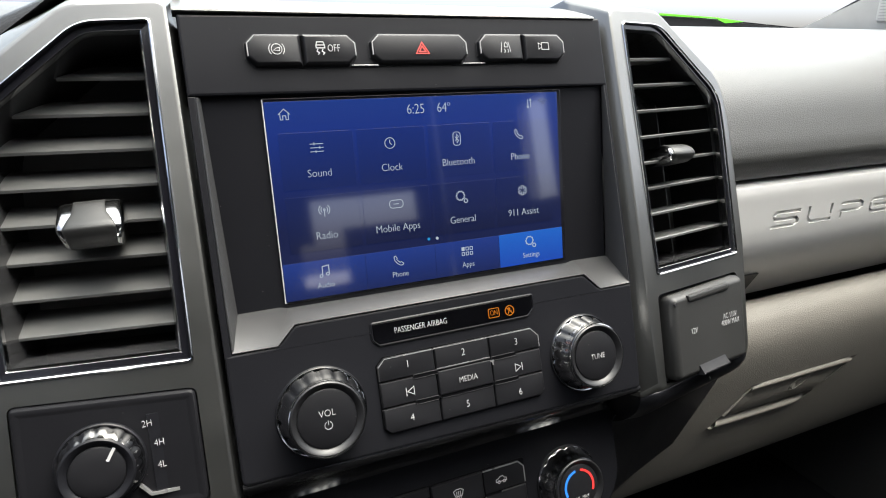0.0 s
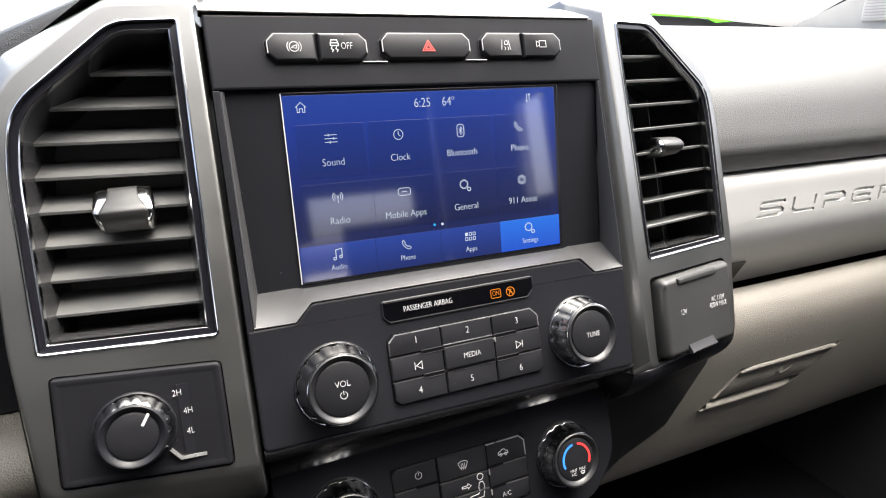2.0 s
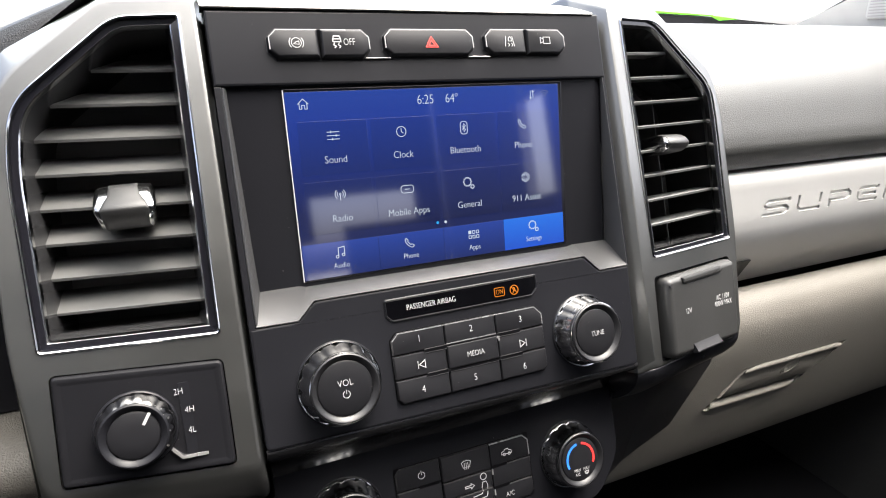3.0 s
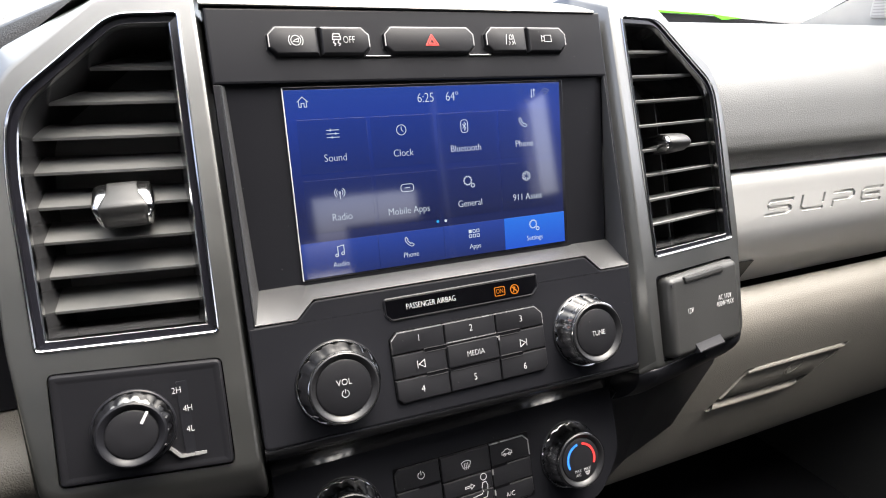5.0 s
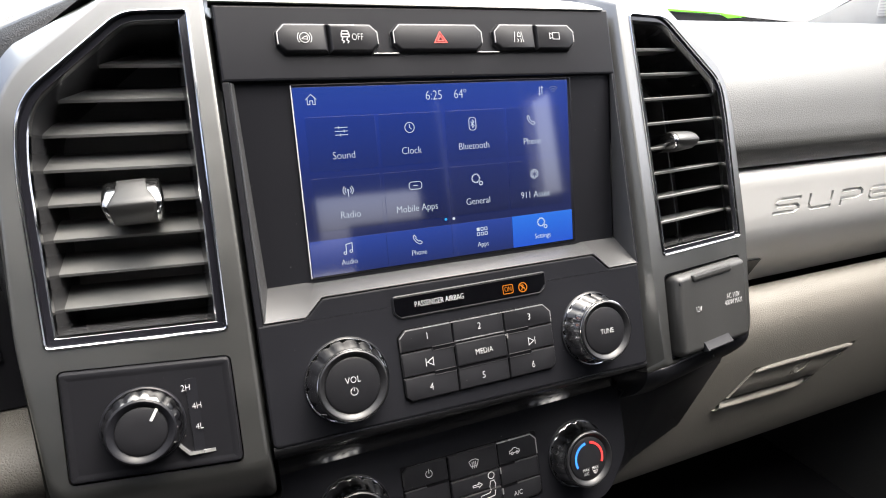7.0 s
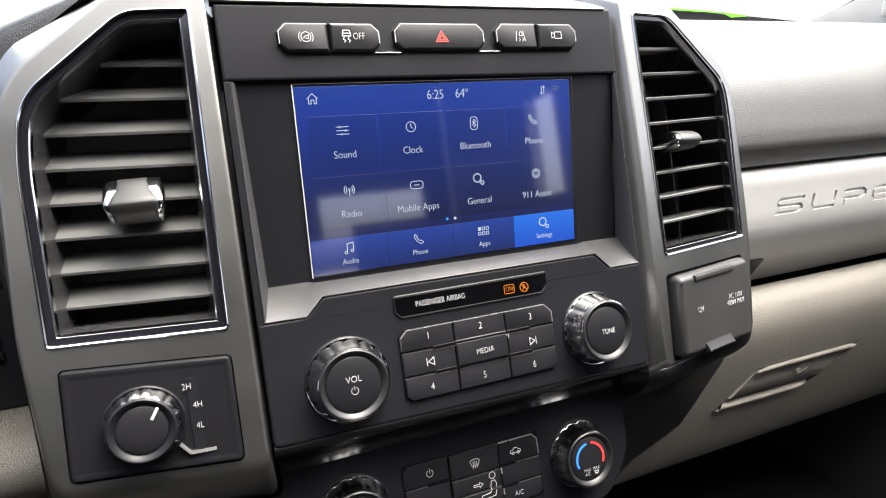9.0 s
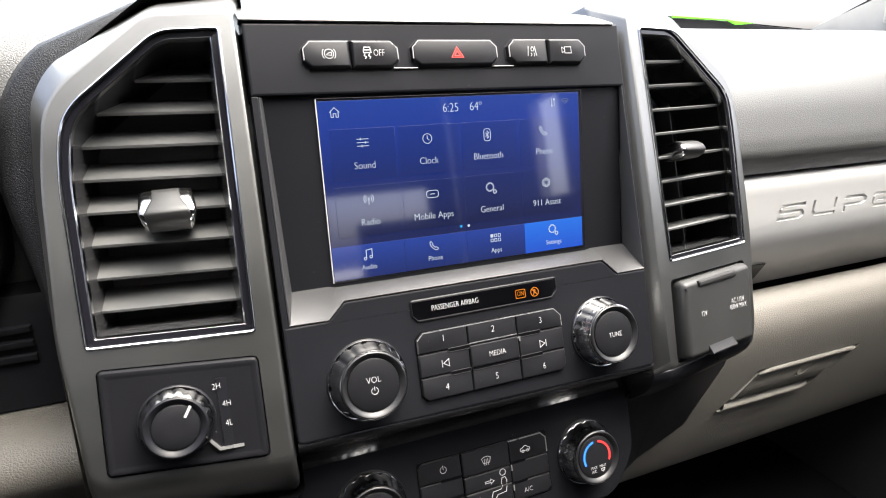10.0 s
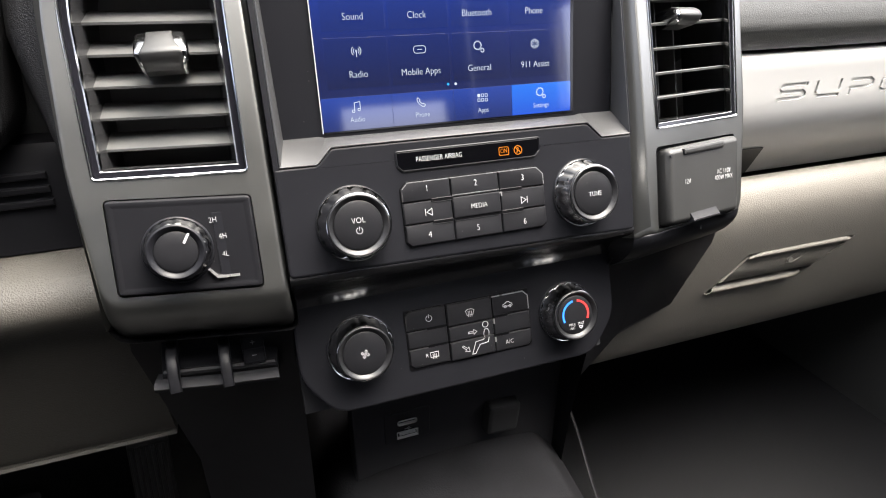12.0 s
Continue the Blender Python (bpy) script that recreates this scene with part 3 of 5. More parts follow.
def papers():
    t = thing("paper_sheet", "white paper sheet lying on the dash top by the windscreen", "paper", m=DASH)
    bm = bmesh.new()
    nx, ny = 14, 5
    z = lambda u, v: 0.1128 - 0.0062 * (u / 0.4 if u < 0.4 else 1) - 0.0105 * max(0.0, (u - 0.4) / 0.6) + 0.010 * v * (1 - 0.5 * u)
    grid = [[[bm.verts.new((0.415 + 0.318 * i / nx + 0.02 * j / ny, 0.300 + 0.13 * j / ny, z(i / nx, j / ny) - 0.0005 * k)) for j in range(ny + 1)] for i in range(nx + 1)] for k in range(2)]
    for i in range(nx):
        for j in range(ny):
            bm.faces.new([grid[0][i][j], grid[0][i + 1][j], grid[0][i + 1][j + 1], grid[0][i][j + 1]])
            bm.faces.new([grid[1][i][j], grid[1][i][j + 1], grid[1][i + 1][j + 1], grid[1][i + 1][j]])
    part("sheet", bm, PAPER, t)
    # black strip stands in for the shadow between sheet and dash pad
    d = thing("paper_shadow", "black strip for the shadow under the paper sheet", "air vent", m=DASH)
    part("edge", slab([(0.40, 0.093), (0.76, 0.083), (0.76, 0.0935), (0.66, 0.0985), (0.56, 0.1042), (0.50, 0.1078), (0.40, 0.1110)], 0.2990, 0.3020, 0.0003), MATTE, d)
    g = thing("green_tag", "bright green paper tag with a folded corner under the sheet", "paper tag", m=DASH)
    part("strip", slab([(0.415, 0.1110), (0.512, 0.1085), (0.512, 0.1100), (0.415, 0.1135)], 0.2970, 0.2980, 0.0001), GREEN, g)
    part("folded_corner", slab([(0.500, 0.1102), (0.522, 0.1035), (0.556, 0.1058)], 0.2950, 0.2960, 0.0001), GREEN, g)


papers()

# ---- centre stack ----
def lower_body():
    """The dark housing that carries the panels and runs down to the tunnel."""
    t = thing("stack_housing", "black plastic lower housing of the centre stack", "dashboard trim")
    # concave band under the radio panel, glossy
    prof = smooth_line([(0.0024, -0.1335), (0.0026, -0.1365), (0.0075, -0.1412), (0.018, -0.1455), (0.030, -0.1510), (0.037, -0.158), (0.041, -0.166)], 5)
    sag = lambda x, z: -0.0045 * (x + 0.1235) / 0.245 * max(0.0, min(1.0, (z + 0.152) / 0.015))
    bm = loft([[(x, y, z + sag(x, z)) for y, z in prof] for x in (-0.1235, -0.06, 0, 0.06, 0.1220)], closed=False)
    part("undercut", bm, BANDBLACK, t, "glossy black undercut")
    # climate panel surround and the bodies at both sides, down to the tunnel
    bm = loft([[(-0.1235, 0.060, -0.150), (0.1235, 0.060, -0.150), (0.1235, 0.060, -0.243), (-0.1235, 0.060, -0.243)],
               [(-0.1235, 0.16, -0.150), (0.1235, 0.16, -0.150), (0.1235, 0.16, -0.275), (-0.1235, 0.16, -0.275)]], True, True)
    part("core", bm, MATTE, t)
    for s in (1, -1):
        c = s * XC
        top = [(0.1225, 0.034, -0.166), (0.17, 0.040, -0.162), (0.2260, 0.048, -0.157), (0.2320, 0.06, -0.150), (0.2320, 0.12, -0.150), (0.1225, 0.12, -0.150)]
        mid = [(0.1225, 0.050, -0.183), (0.17, 0.056, -0.180), (0.2330, 0.064, -0.175), (0.2460, 0.085, -0.172), (0.2460, 0.14, -0.172), (0.1225, 0.14, -0.175)]
        low = [(0.1225, 0.075, -0.245), (0.17, 0.10, -0.250), (0.2420, 0.125, -0.245), (0.2580, 0.14, -0.240), (0.2580, 0.19, -0.24), (0.1225, 0.19, -0.24)]
        end = [(0.1225, 0.120, -0.33), (0.17, 0.17, -0.325), (0.240, 0.205, -0.32), (0.254, 0.21, -0.318), (0.254, 0.25, -0.318), (0.1225, 0.25, -0.33)]
        if s > 0:
            top, mid = [[(x + 0.014 if x > 0.2 else x, y, z) for x, y, z in l] for l in (top, mid)]
            low = [(x + 0.006 if x > 0.2 else x, y, z) for x, y, z in low]
            end = [(min(x, 0.152), y, z) for x, y, z in end]
        if s < 0:
            top = [(min(x, 0.228), y, z) for x, y, z in top]
            mid = [(min(x, 0.229), y, z) for x, y, z in mid]
            low = [(min(x, 0.2215), y, z) for x, y, z in low]
            end = [(min(x, 0.218), y, z) for x, y, z in end]
        tail = [(x, y + 0.06, z - 0.14) for x, y, z in end]
        loops = [[(s * x + (c * s if x > 0.13 else 0), y, z) for x, y, z in l] for l in (top, mid, low, end, tail)]
        part("flank", loft(loops, True, True), BLACK, t, angle=50)


lower_body()


def radio_panel():
    t = thing("center_stack", "satin black bezel of the centre stack round the screen", "dashboard trim")
    # strip over the screen
    o = fillet([(-0.1235, 0.0568), (0.1240, 0.0560), (0.1240, 0.0985), (-0.1235, 0.0965)], 0.001)
    part("upper_strip", slab(o, 0.0008, 0.020, 0.0012), SATIN, t)
    # lower plate with the stepped upper edge, curling under at the bottom
    front = [(-0.1197, -0.0690), (-0.0982, -0.0694), (-0.0885, -0.0600), (0.0885, -0.0606), (0.0993, -0.0712), (0.1222, -0.0711)]
    o = [(-0.1235, -0.1345), (0.1215, -0.1390), (0.1235, -0.0714), *[(a, b - 0.0004) for a, b in reversed(front[1:-1])], (-0.1235, -0.0694)]
    o = fillet(o, [0.004, 0.004, 0.0006, 0.003, 0.003, 0.003, 0.003, 0.0006])
    part("radio_plate", slab(o, 0.001, 0.012, 0.0014), SATIN, t)
    # ledge between the plate's edge and the screen, with a rounded bright front edge
    back = [(-0.1140, -0.0520), (-0.0925, -0.0520), (-0.0884, -0.0530), (0.0900, -0.0536), (0.0945, -0.0528), (0.1212, -0.0530)]
    deep = lambda z: 0.0122 - 0.157 * z
    up = lambda d: [(a, b + d) for a, b in front]
    loops = [at_y(up(-0.0004), 0.006), at_y(up(-0.0004), 0.0014), at_y(up(-0.0002), 0.0006), at_y(up(0.0003), 0.0004), at_y(up(0.0008), 0.0009), [(x, deep(z) - 0.0012, z) for x, z in back], [(x, deep(z) + 0.006, z) for x, z in back]]
    part("ledge", loft(loops, closed=False), LEDGE, t, "grey ledge below the screen", angle=50)
    # side walls of the screen's recess
    walls = [[(-0.1201, 0.0040, 0.0562), (-0.1201, 0.0040, -0.0690)], [(-0.1200, 0.0010, 0.0562), (-0.1199, 0.0010, -0.0690)], [(-0.1195, 0.0007, 0.0562), (-0.1194, 0.0007, -0.0689)], [(-0.1190, 0.0012, 0.0562), (-0.1189, 0.0012, -0.0686)],
              [(-0.1178, deep(0.056) - 0.001, 0.0562), (-0.1140, deep(-0.0520) - 0.001, -0.0520)]]
    part("recess_wall", loft(walls, closed=False), LEDGE, t, angle=50)
    walls = [[(0.1222, 0.0040, 0.0562), (0.1228, 0.0040, -0.0712)], [(0.1219, 0.0010, 0.0562), (0.1226, 0.0010, -0.0712)], [(0.1214, 0.0007, 0.0562), (0.1222, 0.0007, -0.0711)], [(0.1210, 0.0012, 0.0562), (0.1219, 0.0012, -0.0709)],
             [(0.1206, deep(0.056) - 0.001, 0.0562), (0.1210, deep(-0.0530) - 0.001, -0.0530)]]
    part("recess_wall", loft(walls, closed=False), LEDGE, t, angle=50)
    # black posts between the recess and the vent columns
    for x0, x1 in ((-0.1235, -0.1201), (0.1222, 0.1240)):
        part("post", box(x0, x1, 0.0012, 0.012, -0.0712, 0.0566, 0.0003), SATIN, t)
    top = [[(x, y, z) for x in (-0.1235, 0, 0.1240)] for y, z in ((0.0012, 0.0567), (0.010, 0.0562))]
    part("recess_top", loft(top, closed=False), SATIN, t)
    # grey bridge over the strip, rolling back to the dash top
    prof = smooth_line([(0.006, 0.0968), (0.0005, 0.0972), (-0.0004, 0.0982), (0.0008, 0.0995), (0.012, 0.1062), (0.028, 0.1150), (0.036, 0.1185), (0.0385, 0.1188), (0.0400, 0.1170)], 3)
    part("bridge", loft([[(x, y, z) for y, z in prof] for x in (-0.1252, 0, 0.1190)], closed=False), TRIM, t, "grey painted bridge over the switches")


radio_panel()


def touchscreen():
    t = thing("touchscreen", "lit blue touchscreen with white icons in a black bezel", "screen", m=SCREEN)
    part("bezel", slab(rect(-0.1185, 0.1212, -0.0572, 0.0560), 0.0006, 0.006, 0.0003), SATIN, t)
    part("glass", slab(fillet(rect(-0.0895, 0.0900, -0.0535, 0.0540), 0.0015), 0.0, 0.004, 0.0003), PIANO, t)
    part("display", slab(rect(-0.0886, 0.0872, -0.0523, 0.0523), -0.0003, 0.002, 0.00005), LCD, t, "blue lit display")
    y = -0.0005
    # reflection on the glass's left edge, put in as a white strip
    part("edge_glint", slab(rect(-0.0895, -0.0889, -0.0530, 0.0535), -0.0007, 0.002, 0.0002), PRINT, t, "white strip for the glint on the glass edge")
    for i, (x0, x1) in enumerate(((-0.0835, -0.0440), (-0.0420, -0.0025), (-0.0005, 0.0390), (0.0410, 0.0805))):
        part("tile", slab(fillet(rect(x0, x1, 0.0065, 0.0362), 0.001), y, 0.001, 0.00005), TILE, t)
        part("tile", slab(fillet(rect(x0, x1, -0.0270, 0.0028), 0.001), y, 0.001, 0.00005), TILE, t)
    for x0, x1 in ((-0.0886, -0.0436), (-0.0433, -0.0013), (-0.0010, 0.0412)):
        part("bar_tile", slab(rect(x0, x1, -0.0523, -0.0320), y, 0.001, 0.00005), BAR, t)
    part("selected_tile", slab(rect(0.0415, 0.0872, -0.0523, -0.0320), y - 0.0001, 0.001, 0.00005), PICKED, t, "bright blue selected tile")
    y = -0.0008

    def icon(lines, x, z, w=0.00036, mat=WHITEGLOW, k=0.001):
        first = None
        for l in lines:
            bm = strokes([[(a * k, b * k) for a, b in l]], w, y, x, z)
            if first:
                part("icon_line", bm, mat, first)
            else:
                first = part("icon", bm, mat, t)

    def word(s, x, z, size=0.0060, squeeze=0.88):
        lettering("caption", s, size, x, z, y, WHITEGLOW, t, squeeze)

    lettering("clock", "6:25", 0.0078, -0.0067, 0.0455, y, WHITEGLOW, t, 0.82)
    lettering("temperature", "64\u00ba", 0.0078, 0.0104, 0.0457, y, WHITEGLOW, t, 0.82)
    for s, x, z in (("Sound", -0.0638, 0.0146), ("Clock", -0.0233, 0.0145), ("Bluetooth", 0.0176, 0.0146), ("Phone", 0.0590, 0.0148),
                    ("Radio", -0.0634, -0.0189), ("Mobile Apps", -0.0226, -0.0195), ("General", 0.0181, -0.0194), ("911 Assist", 0.0596, -0.0193)):
        word(s, x, z)
    for s, x, z in (("Audio", -0.0667, -0.0460), ("Phone", -0.0236, -0.0464), ("Apps", 0.0197, -0.0469), ("Settings", 0.0637, -0.0469)):
        word(s, x, z, 0.0046, 0.86)
    # top line
    icon([[(-3, 0), (0, 2.8), (3, 0)], [(-2.1, 0.6), (-2.1, -2.6), (-0.8, -2.6), (-0.8, -0.6), (0.8, -0.6), (0.8, -2.6), (2.1, -2.6), (2.1, 0.6)]], -0.0790, 0.0457)
    icon([[(-0.8, 2.6), (-0.8, -2.4)], [(-1.5, -1.6), (-0.8, -2.6), (-0.1, -1.6)], [(1.0, -2.4), (1.0, 2.6)], [(0.3, 1.6), (1.0, 2.6), (1.7, 1.6)]], 0.0668, 0.0460)
    icon([arc(0, -2, 1.4, 45, 135, 8), arc(0, -2, 2.8, 45, 135, 8), arc(0, -2, 4.2, 45, 135, 10)], 0.0764, 0.0462, mat=DIMGLOW)
    # first row
    icon([[(-3.6, 2), (3.6, 2)], [(-3.6, 0), (3.6, 0)], [(-3.6, -2), (3.6, -2)], [(-1.3, 2.8), (-1.3, 1.2)], [(1.6, 0.8), (1.6, -0.8)], [(-0.6, -1.2), (-0.6, -2.8)]], -0.0640, 0.0280)
    icon([arc(0, 0, 2.9, n=28), [(0, 1.9), (0, 0), (1.2, -1.0)]], -0.0235, 0.0279)
    icon([fillet([(-2.3, -3.8), (2.3, -3.8), (2.3, 3.8), (-2.3, 3.8), (-2.3, -3.8)][:4], 2.2, 5) + [fillet([(-2.3, -3.8), (2.3, -3.8), (2.3, 3.8), (-2.3, 3.8)], 2.2, 5)[0]],
          [(-1.2, 1.3), (1.2, -1.2), (0, -2.5), (0, 2.5), (1.2, 1.2), (-1.2, -1.3)]], 0.0173, 0.0279)
    handset = [(-2.8, 2.2), (-2.0, 2.9), (-0.9, 1.5), (-1.3, 0.7), (0.6, -1.2), (1.4, -0.8), (2.8, -1.9), (2.1, -2.8), (0.8, -2.8), (-1.2, -1.4), (-2.6, 0.6), (-2.8, 2.2)]
    icon([handset], 0.0588, 0.0282)
    # second row
    icon([arc(0, 0.6, 0.5, n=10), [(0, 0), (0, -3)], arc(0, 0.6, 1.8, -50, 50, 8), arc(0, 0.6, 1.8, 130, 230, 8), arc(0, 0.6, 3.0, -50, 50, 8), arc(0, 0.6, 3.0, 130, 230, 8)], -0.0635, -0.0056)
    link = fillet([(-4, -2.2), (4, -2.2), (4, 2.2), (-4, 2.2)], 2.2, 5)
    icon([link + [link[0]], [(-1.6, 0), (1.6, 0)]], -0.0227, -0.0060)

    def gear(cx, cz, r, teeth):
        pts = []
        for i in range(teeth):
            for da, rr in ((-0.30, 1.0), (-0.20, 1.22), (0.20, 1.22), (0.30, 1.0)):
                a = 2 * math.pi * (i + da) / teeth
                pts.append((cx + r * rr * math.cos(a), cz + r * rr * math.sin(a)))
        return pts + [pts[0]]

    icon([gear(-0.7, 0.8, 2.3, 10), gear(2.6, -2.4, 1.0, 7)], 0.0180, -0.0061)
    star = []
    for i in range(6):
        a = radians(30 + 60 * i)
        for da, rr in ((-0.30, 2.9), (0.30, 2.9), (math.pi / 6, 1.1)):
            star.append((rr * math.cos(a + da), rr * math.sin(a + da)))
    icon([star + [star[0]]], 0.0594, -0.0060)
    # bottom line
    icon([[(-1.4, -2.4), (-1.4, 2.6), (2.2, 3.2), (2.2, -1.6)], arc(-2.2, -2.4, 0.8, n=12), arc(1.4, -1.6, 0.8, n=12)], -0.0666, -0.0383, 0.0004)
    icon([handset], -0.0240, -0.0384)
    squares = [[(a - 0.8, b - 0.9), (a + 0.8, b - 0.9), (a + 0.8, b + 0.9), (a - 0.8, b + 0.9), (a - 0.8, b - 0.9)] for a in (-2.7, 0, 2.7) for b in (-1.5, 1.5)]
    icon(squares, 0.0194, -0.0387, 0.00034)
    part("icon", slab(rect(0.0194 - 0.0035, 0.0194 - 0.0019, -0.0387 + 0.0006, -0.0387 + 0.0024), y, y + 0.0002, 0.00001), WHITEGLOW, t)
    icon([gear(-0.7, 0.8, 2.3, 10), gear(2.6, -2.4, 1.0, 7)], 0.0635, -0.0386)
    part("page_dot", lathe(-0.0047, -0.0284, [(0.00085, y + 0.0002), (0.00085, y)], 16), node_mat("lit_cyan", (0.01, 0.01, 0.02), 0.2, emit=(0.02, 0.42, 0.9), glow=0.9), t)
    part("page_dot", lathe(0.0006, -0.0285, [(0.00085, y + 0.0002), (0.00085, y)], 16), WHITEGLOW, t)


touchscreen()


def switches():
    def bank(name, label, x0, x1, z0, z1, splits):
        t = thing(name, label, "switch", "switches over the screen")
        o = chamfered(x0, x1, z0, z1, (0.0045, 0.0045, 0.0045, 0.0045))
        part("well", ring(inset(o, -0.0006), [(0.0, 0.004), (0.0, 0.0004), (0.0007, 0.0004), (0.0009, 0.004)]), MATTE, t)
        edges = [x0, *splits, x1]
        for i, (a, b) in enumerate(zip(edges, edges[1:])):
            c = 0.0045
            first, last = i == 0, i == len(edges) - 2
            k = chamfered(a + (0.0002 if not first else 0), b - (0.0002 if not last else 0), z0, z1, (c if first else 0.0003, c if last else 0.0003, c if last else 0.0003, c if first else 0.0003))
            bm = loft([at_y(k, 0.004), at_y(k, -0.0004), at_y(inset(k, 0.0009), -0.0024), at_y(inset(k, 0.0016), -0.0029), at_y(inset(k, 0.0019), -0.0030)], True, True)
            key = part("key", bm, KEY, t)
            # silver bevel with its highlight painted in, along the upper edge and ends
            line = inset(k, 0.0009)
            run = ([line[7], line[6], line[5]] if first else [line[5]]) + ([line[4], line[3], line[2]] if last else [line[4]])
            part("lit_edge_trim", strokes([run], 0.00055, -0.0027, thick=0.0012), EDGE, key, "thin silver edge with its highlight painted in")
        return t

    y = -0.0034
    t = bank("switch_pair", "black switch pair with silver edges and white symbols", -0.0942, -0.0378, 0.0700, 0.0862, [-0.0665])
    part("icon", strokes([arc(0, 0, 0.0026), arc(0, 0, 0.0038, -42, 42, 8), arc(0, 0, 0.0038, 138, 222, 8), [(-0.0016, -0.0006), (-0.0002, 0.0004), (0.0014, 0.0009), (0.0014, -0.0009), (-0.0016, -0.0006)]], 0.00034, y, -0.0793, 0.0781), PRINT, t)
    part("icon", strokes([[(-0.0022, 0.0008), (-0.0016, 0.0026), (0.0016, 0.0026), (0.0022, 0.0008), (0.0022, -0.0005), (-0.0022, -0.0005), (-0.0022, 0.0008)], [(-0.0024, 0.0010), (0.0024, 0.0010)],
                          [(-0.0014, -0.0010), (-0.0020, -0.0022), (-0.0008, -0.0030), (-0.0016, -0.0040)], [(0.0012, -0.0010), (0.0006, -0.0022), (0.0018, -0.0030), (0.0010, -0.0040)]], 0.00048, y, -0.0572, 0.0791), PRINT, t)
    lettering("lettering", "OFF", 0.0054, -0.0503, 0.0783, y, PRINT, t, 0.72)
    t = bank("hazard_switch", "wide black hazard switch with a red triangle", -0.0300, 0.0272, 0.0705, 0.0868, [])
    tri = lambda r: [(r * math.cos(radians(a)), r * math.sin(radians(a)) * 0.92) for a in (90, 210, 330, 90)]
    part("icon", strokes([tri(0.0044), tri(0.0022)], 0.00045, y, -0.0010, 0.0775), REDPRINT, t, "red warning triangle")
    t = bank("switch_pair", "black switch pair with lane and camera symbols", 0.0345, 0.0928, 0.0708, 0.0872, [0.0637])
    part("icon", strokes([[(-0.0032, -0.0030), (-0.0024, 0.0032)], [(0.0032, -0.0030), (0.0020, 0.0032)], [(-0.0006, 0.0018), (0.0004, 0.0030), (0.0014, 0.0018), (0.0014, 0.0002), (-0.0006, 0.0002), (-0.0006, 0.0018)], [(-0.0010, -0.0010), (-0.0002, -0.0020), (-0.0010, -0.0032)], [(0.0012, -0.0010), (0.0020, -0.0020), (0.0012, -0.0032)]], 0.00036, y, 0.0512, 0.0788), PRINT, t)
    part("icon", strokes([[(-0.0015, 0.0020), (0.0034, 0.0020), (0.0034, -0.0020), (-0.0015, -0.0020), (-0.0015, 0.0020)], [(-0.0015, 0.0008), (-0.0036, 0.0018), (-0.0036, -0.0018), (-0.0015, -0.0008)]], 0.00036, y, 0.0774, 0.0795), PRINT, t)
    # thin bright lip between the banks
    for x0, x1, z in ((-0.0372, -0.0305, 0.0703), (0.0278, 0.0340, 0.0706)):
        u = thing("switch_lip", "thin bright lip between two switches", "trim strip")
        part("strip", slab(rect(x0 - 0.0042, x1 + 0.0042, z - 0.0003, z + 0.0002), -0.0008, 0.003, 0.0002), EDGE, u)


switches()


def airbag_lamp():
    t = thing("airbag_indicator", "gloss black passenger airbag display with amber lamps", "indicator")
    o = fillet(chamfered(-0.0492, 0.0492, -0.0785, -0.0672, (0.003, 0.004, 0.0004, 0.0004)), 0.0008, 2)
    part("lens", slab(o, 0.0003, 0.004, 0.0006), LENS, t)
    part("rim", ring(inset(o, -0.0010), [(0.0, 0.003), (0.0, 0.0003), (0.0006, -0.0002), (0.0011, 0.0006)]), SATIN, t)
    lettering("lettering", "PASSENGER AIRBAG", 0.0047, -0.0218, -0.0727, 0.0, PRINT, t, 0.74)
    b = rect(-0.0034, 0.0034, -0.0026, 0.0026)
    b = fillet(b, 0.0010, 3)
    part("on_lamp", strokes([b + [b[0]]], 0.00042, 0.0, 0.0232, -0.0734), AMBER, t, "lit amber frame")
    lettering("lettering", "ON", 0.0044, 0.0232, -0.0734, 0.0, AMBER, t, 0.72)
    part("airbag_off_lamp", strokes([arc(0, 0, 0.0028, n=24), [(-0.0020, 0.0020), (0.0020, -0.0020)], arc(-0.0002, 0.0009, 0.0006, n=8), [(-0.0010, -0.0018), (-0.0004, -0.0002), (0.0012, -0.0004)]], 0.00052, 0.0, 0.0335, -0.0737), AMBER, t, "lit amber crossed ring")


airbag_lamp()


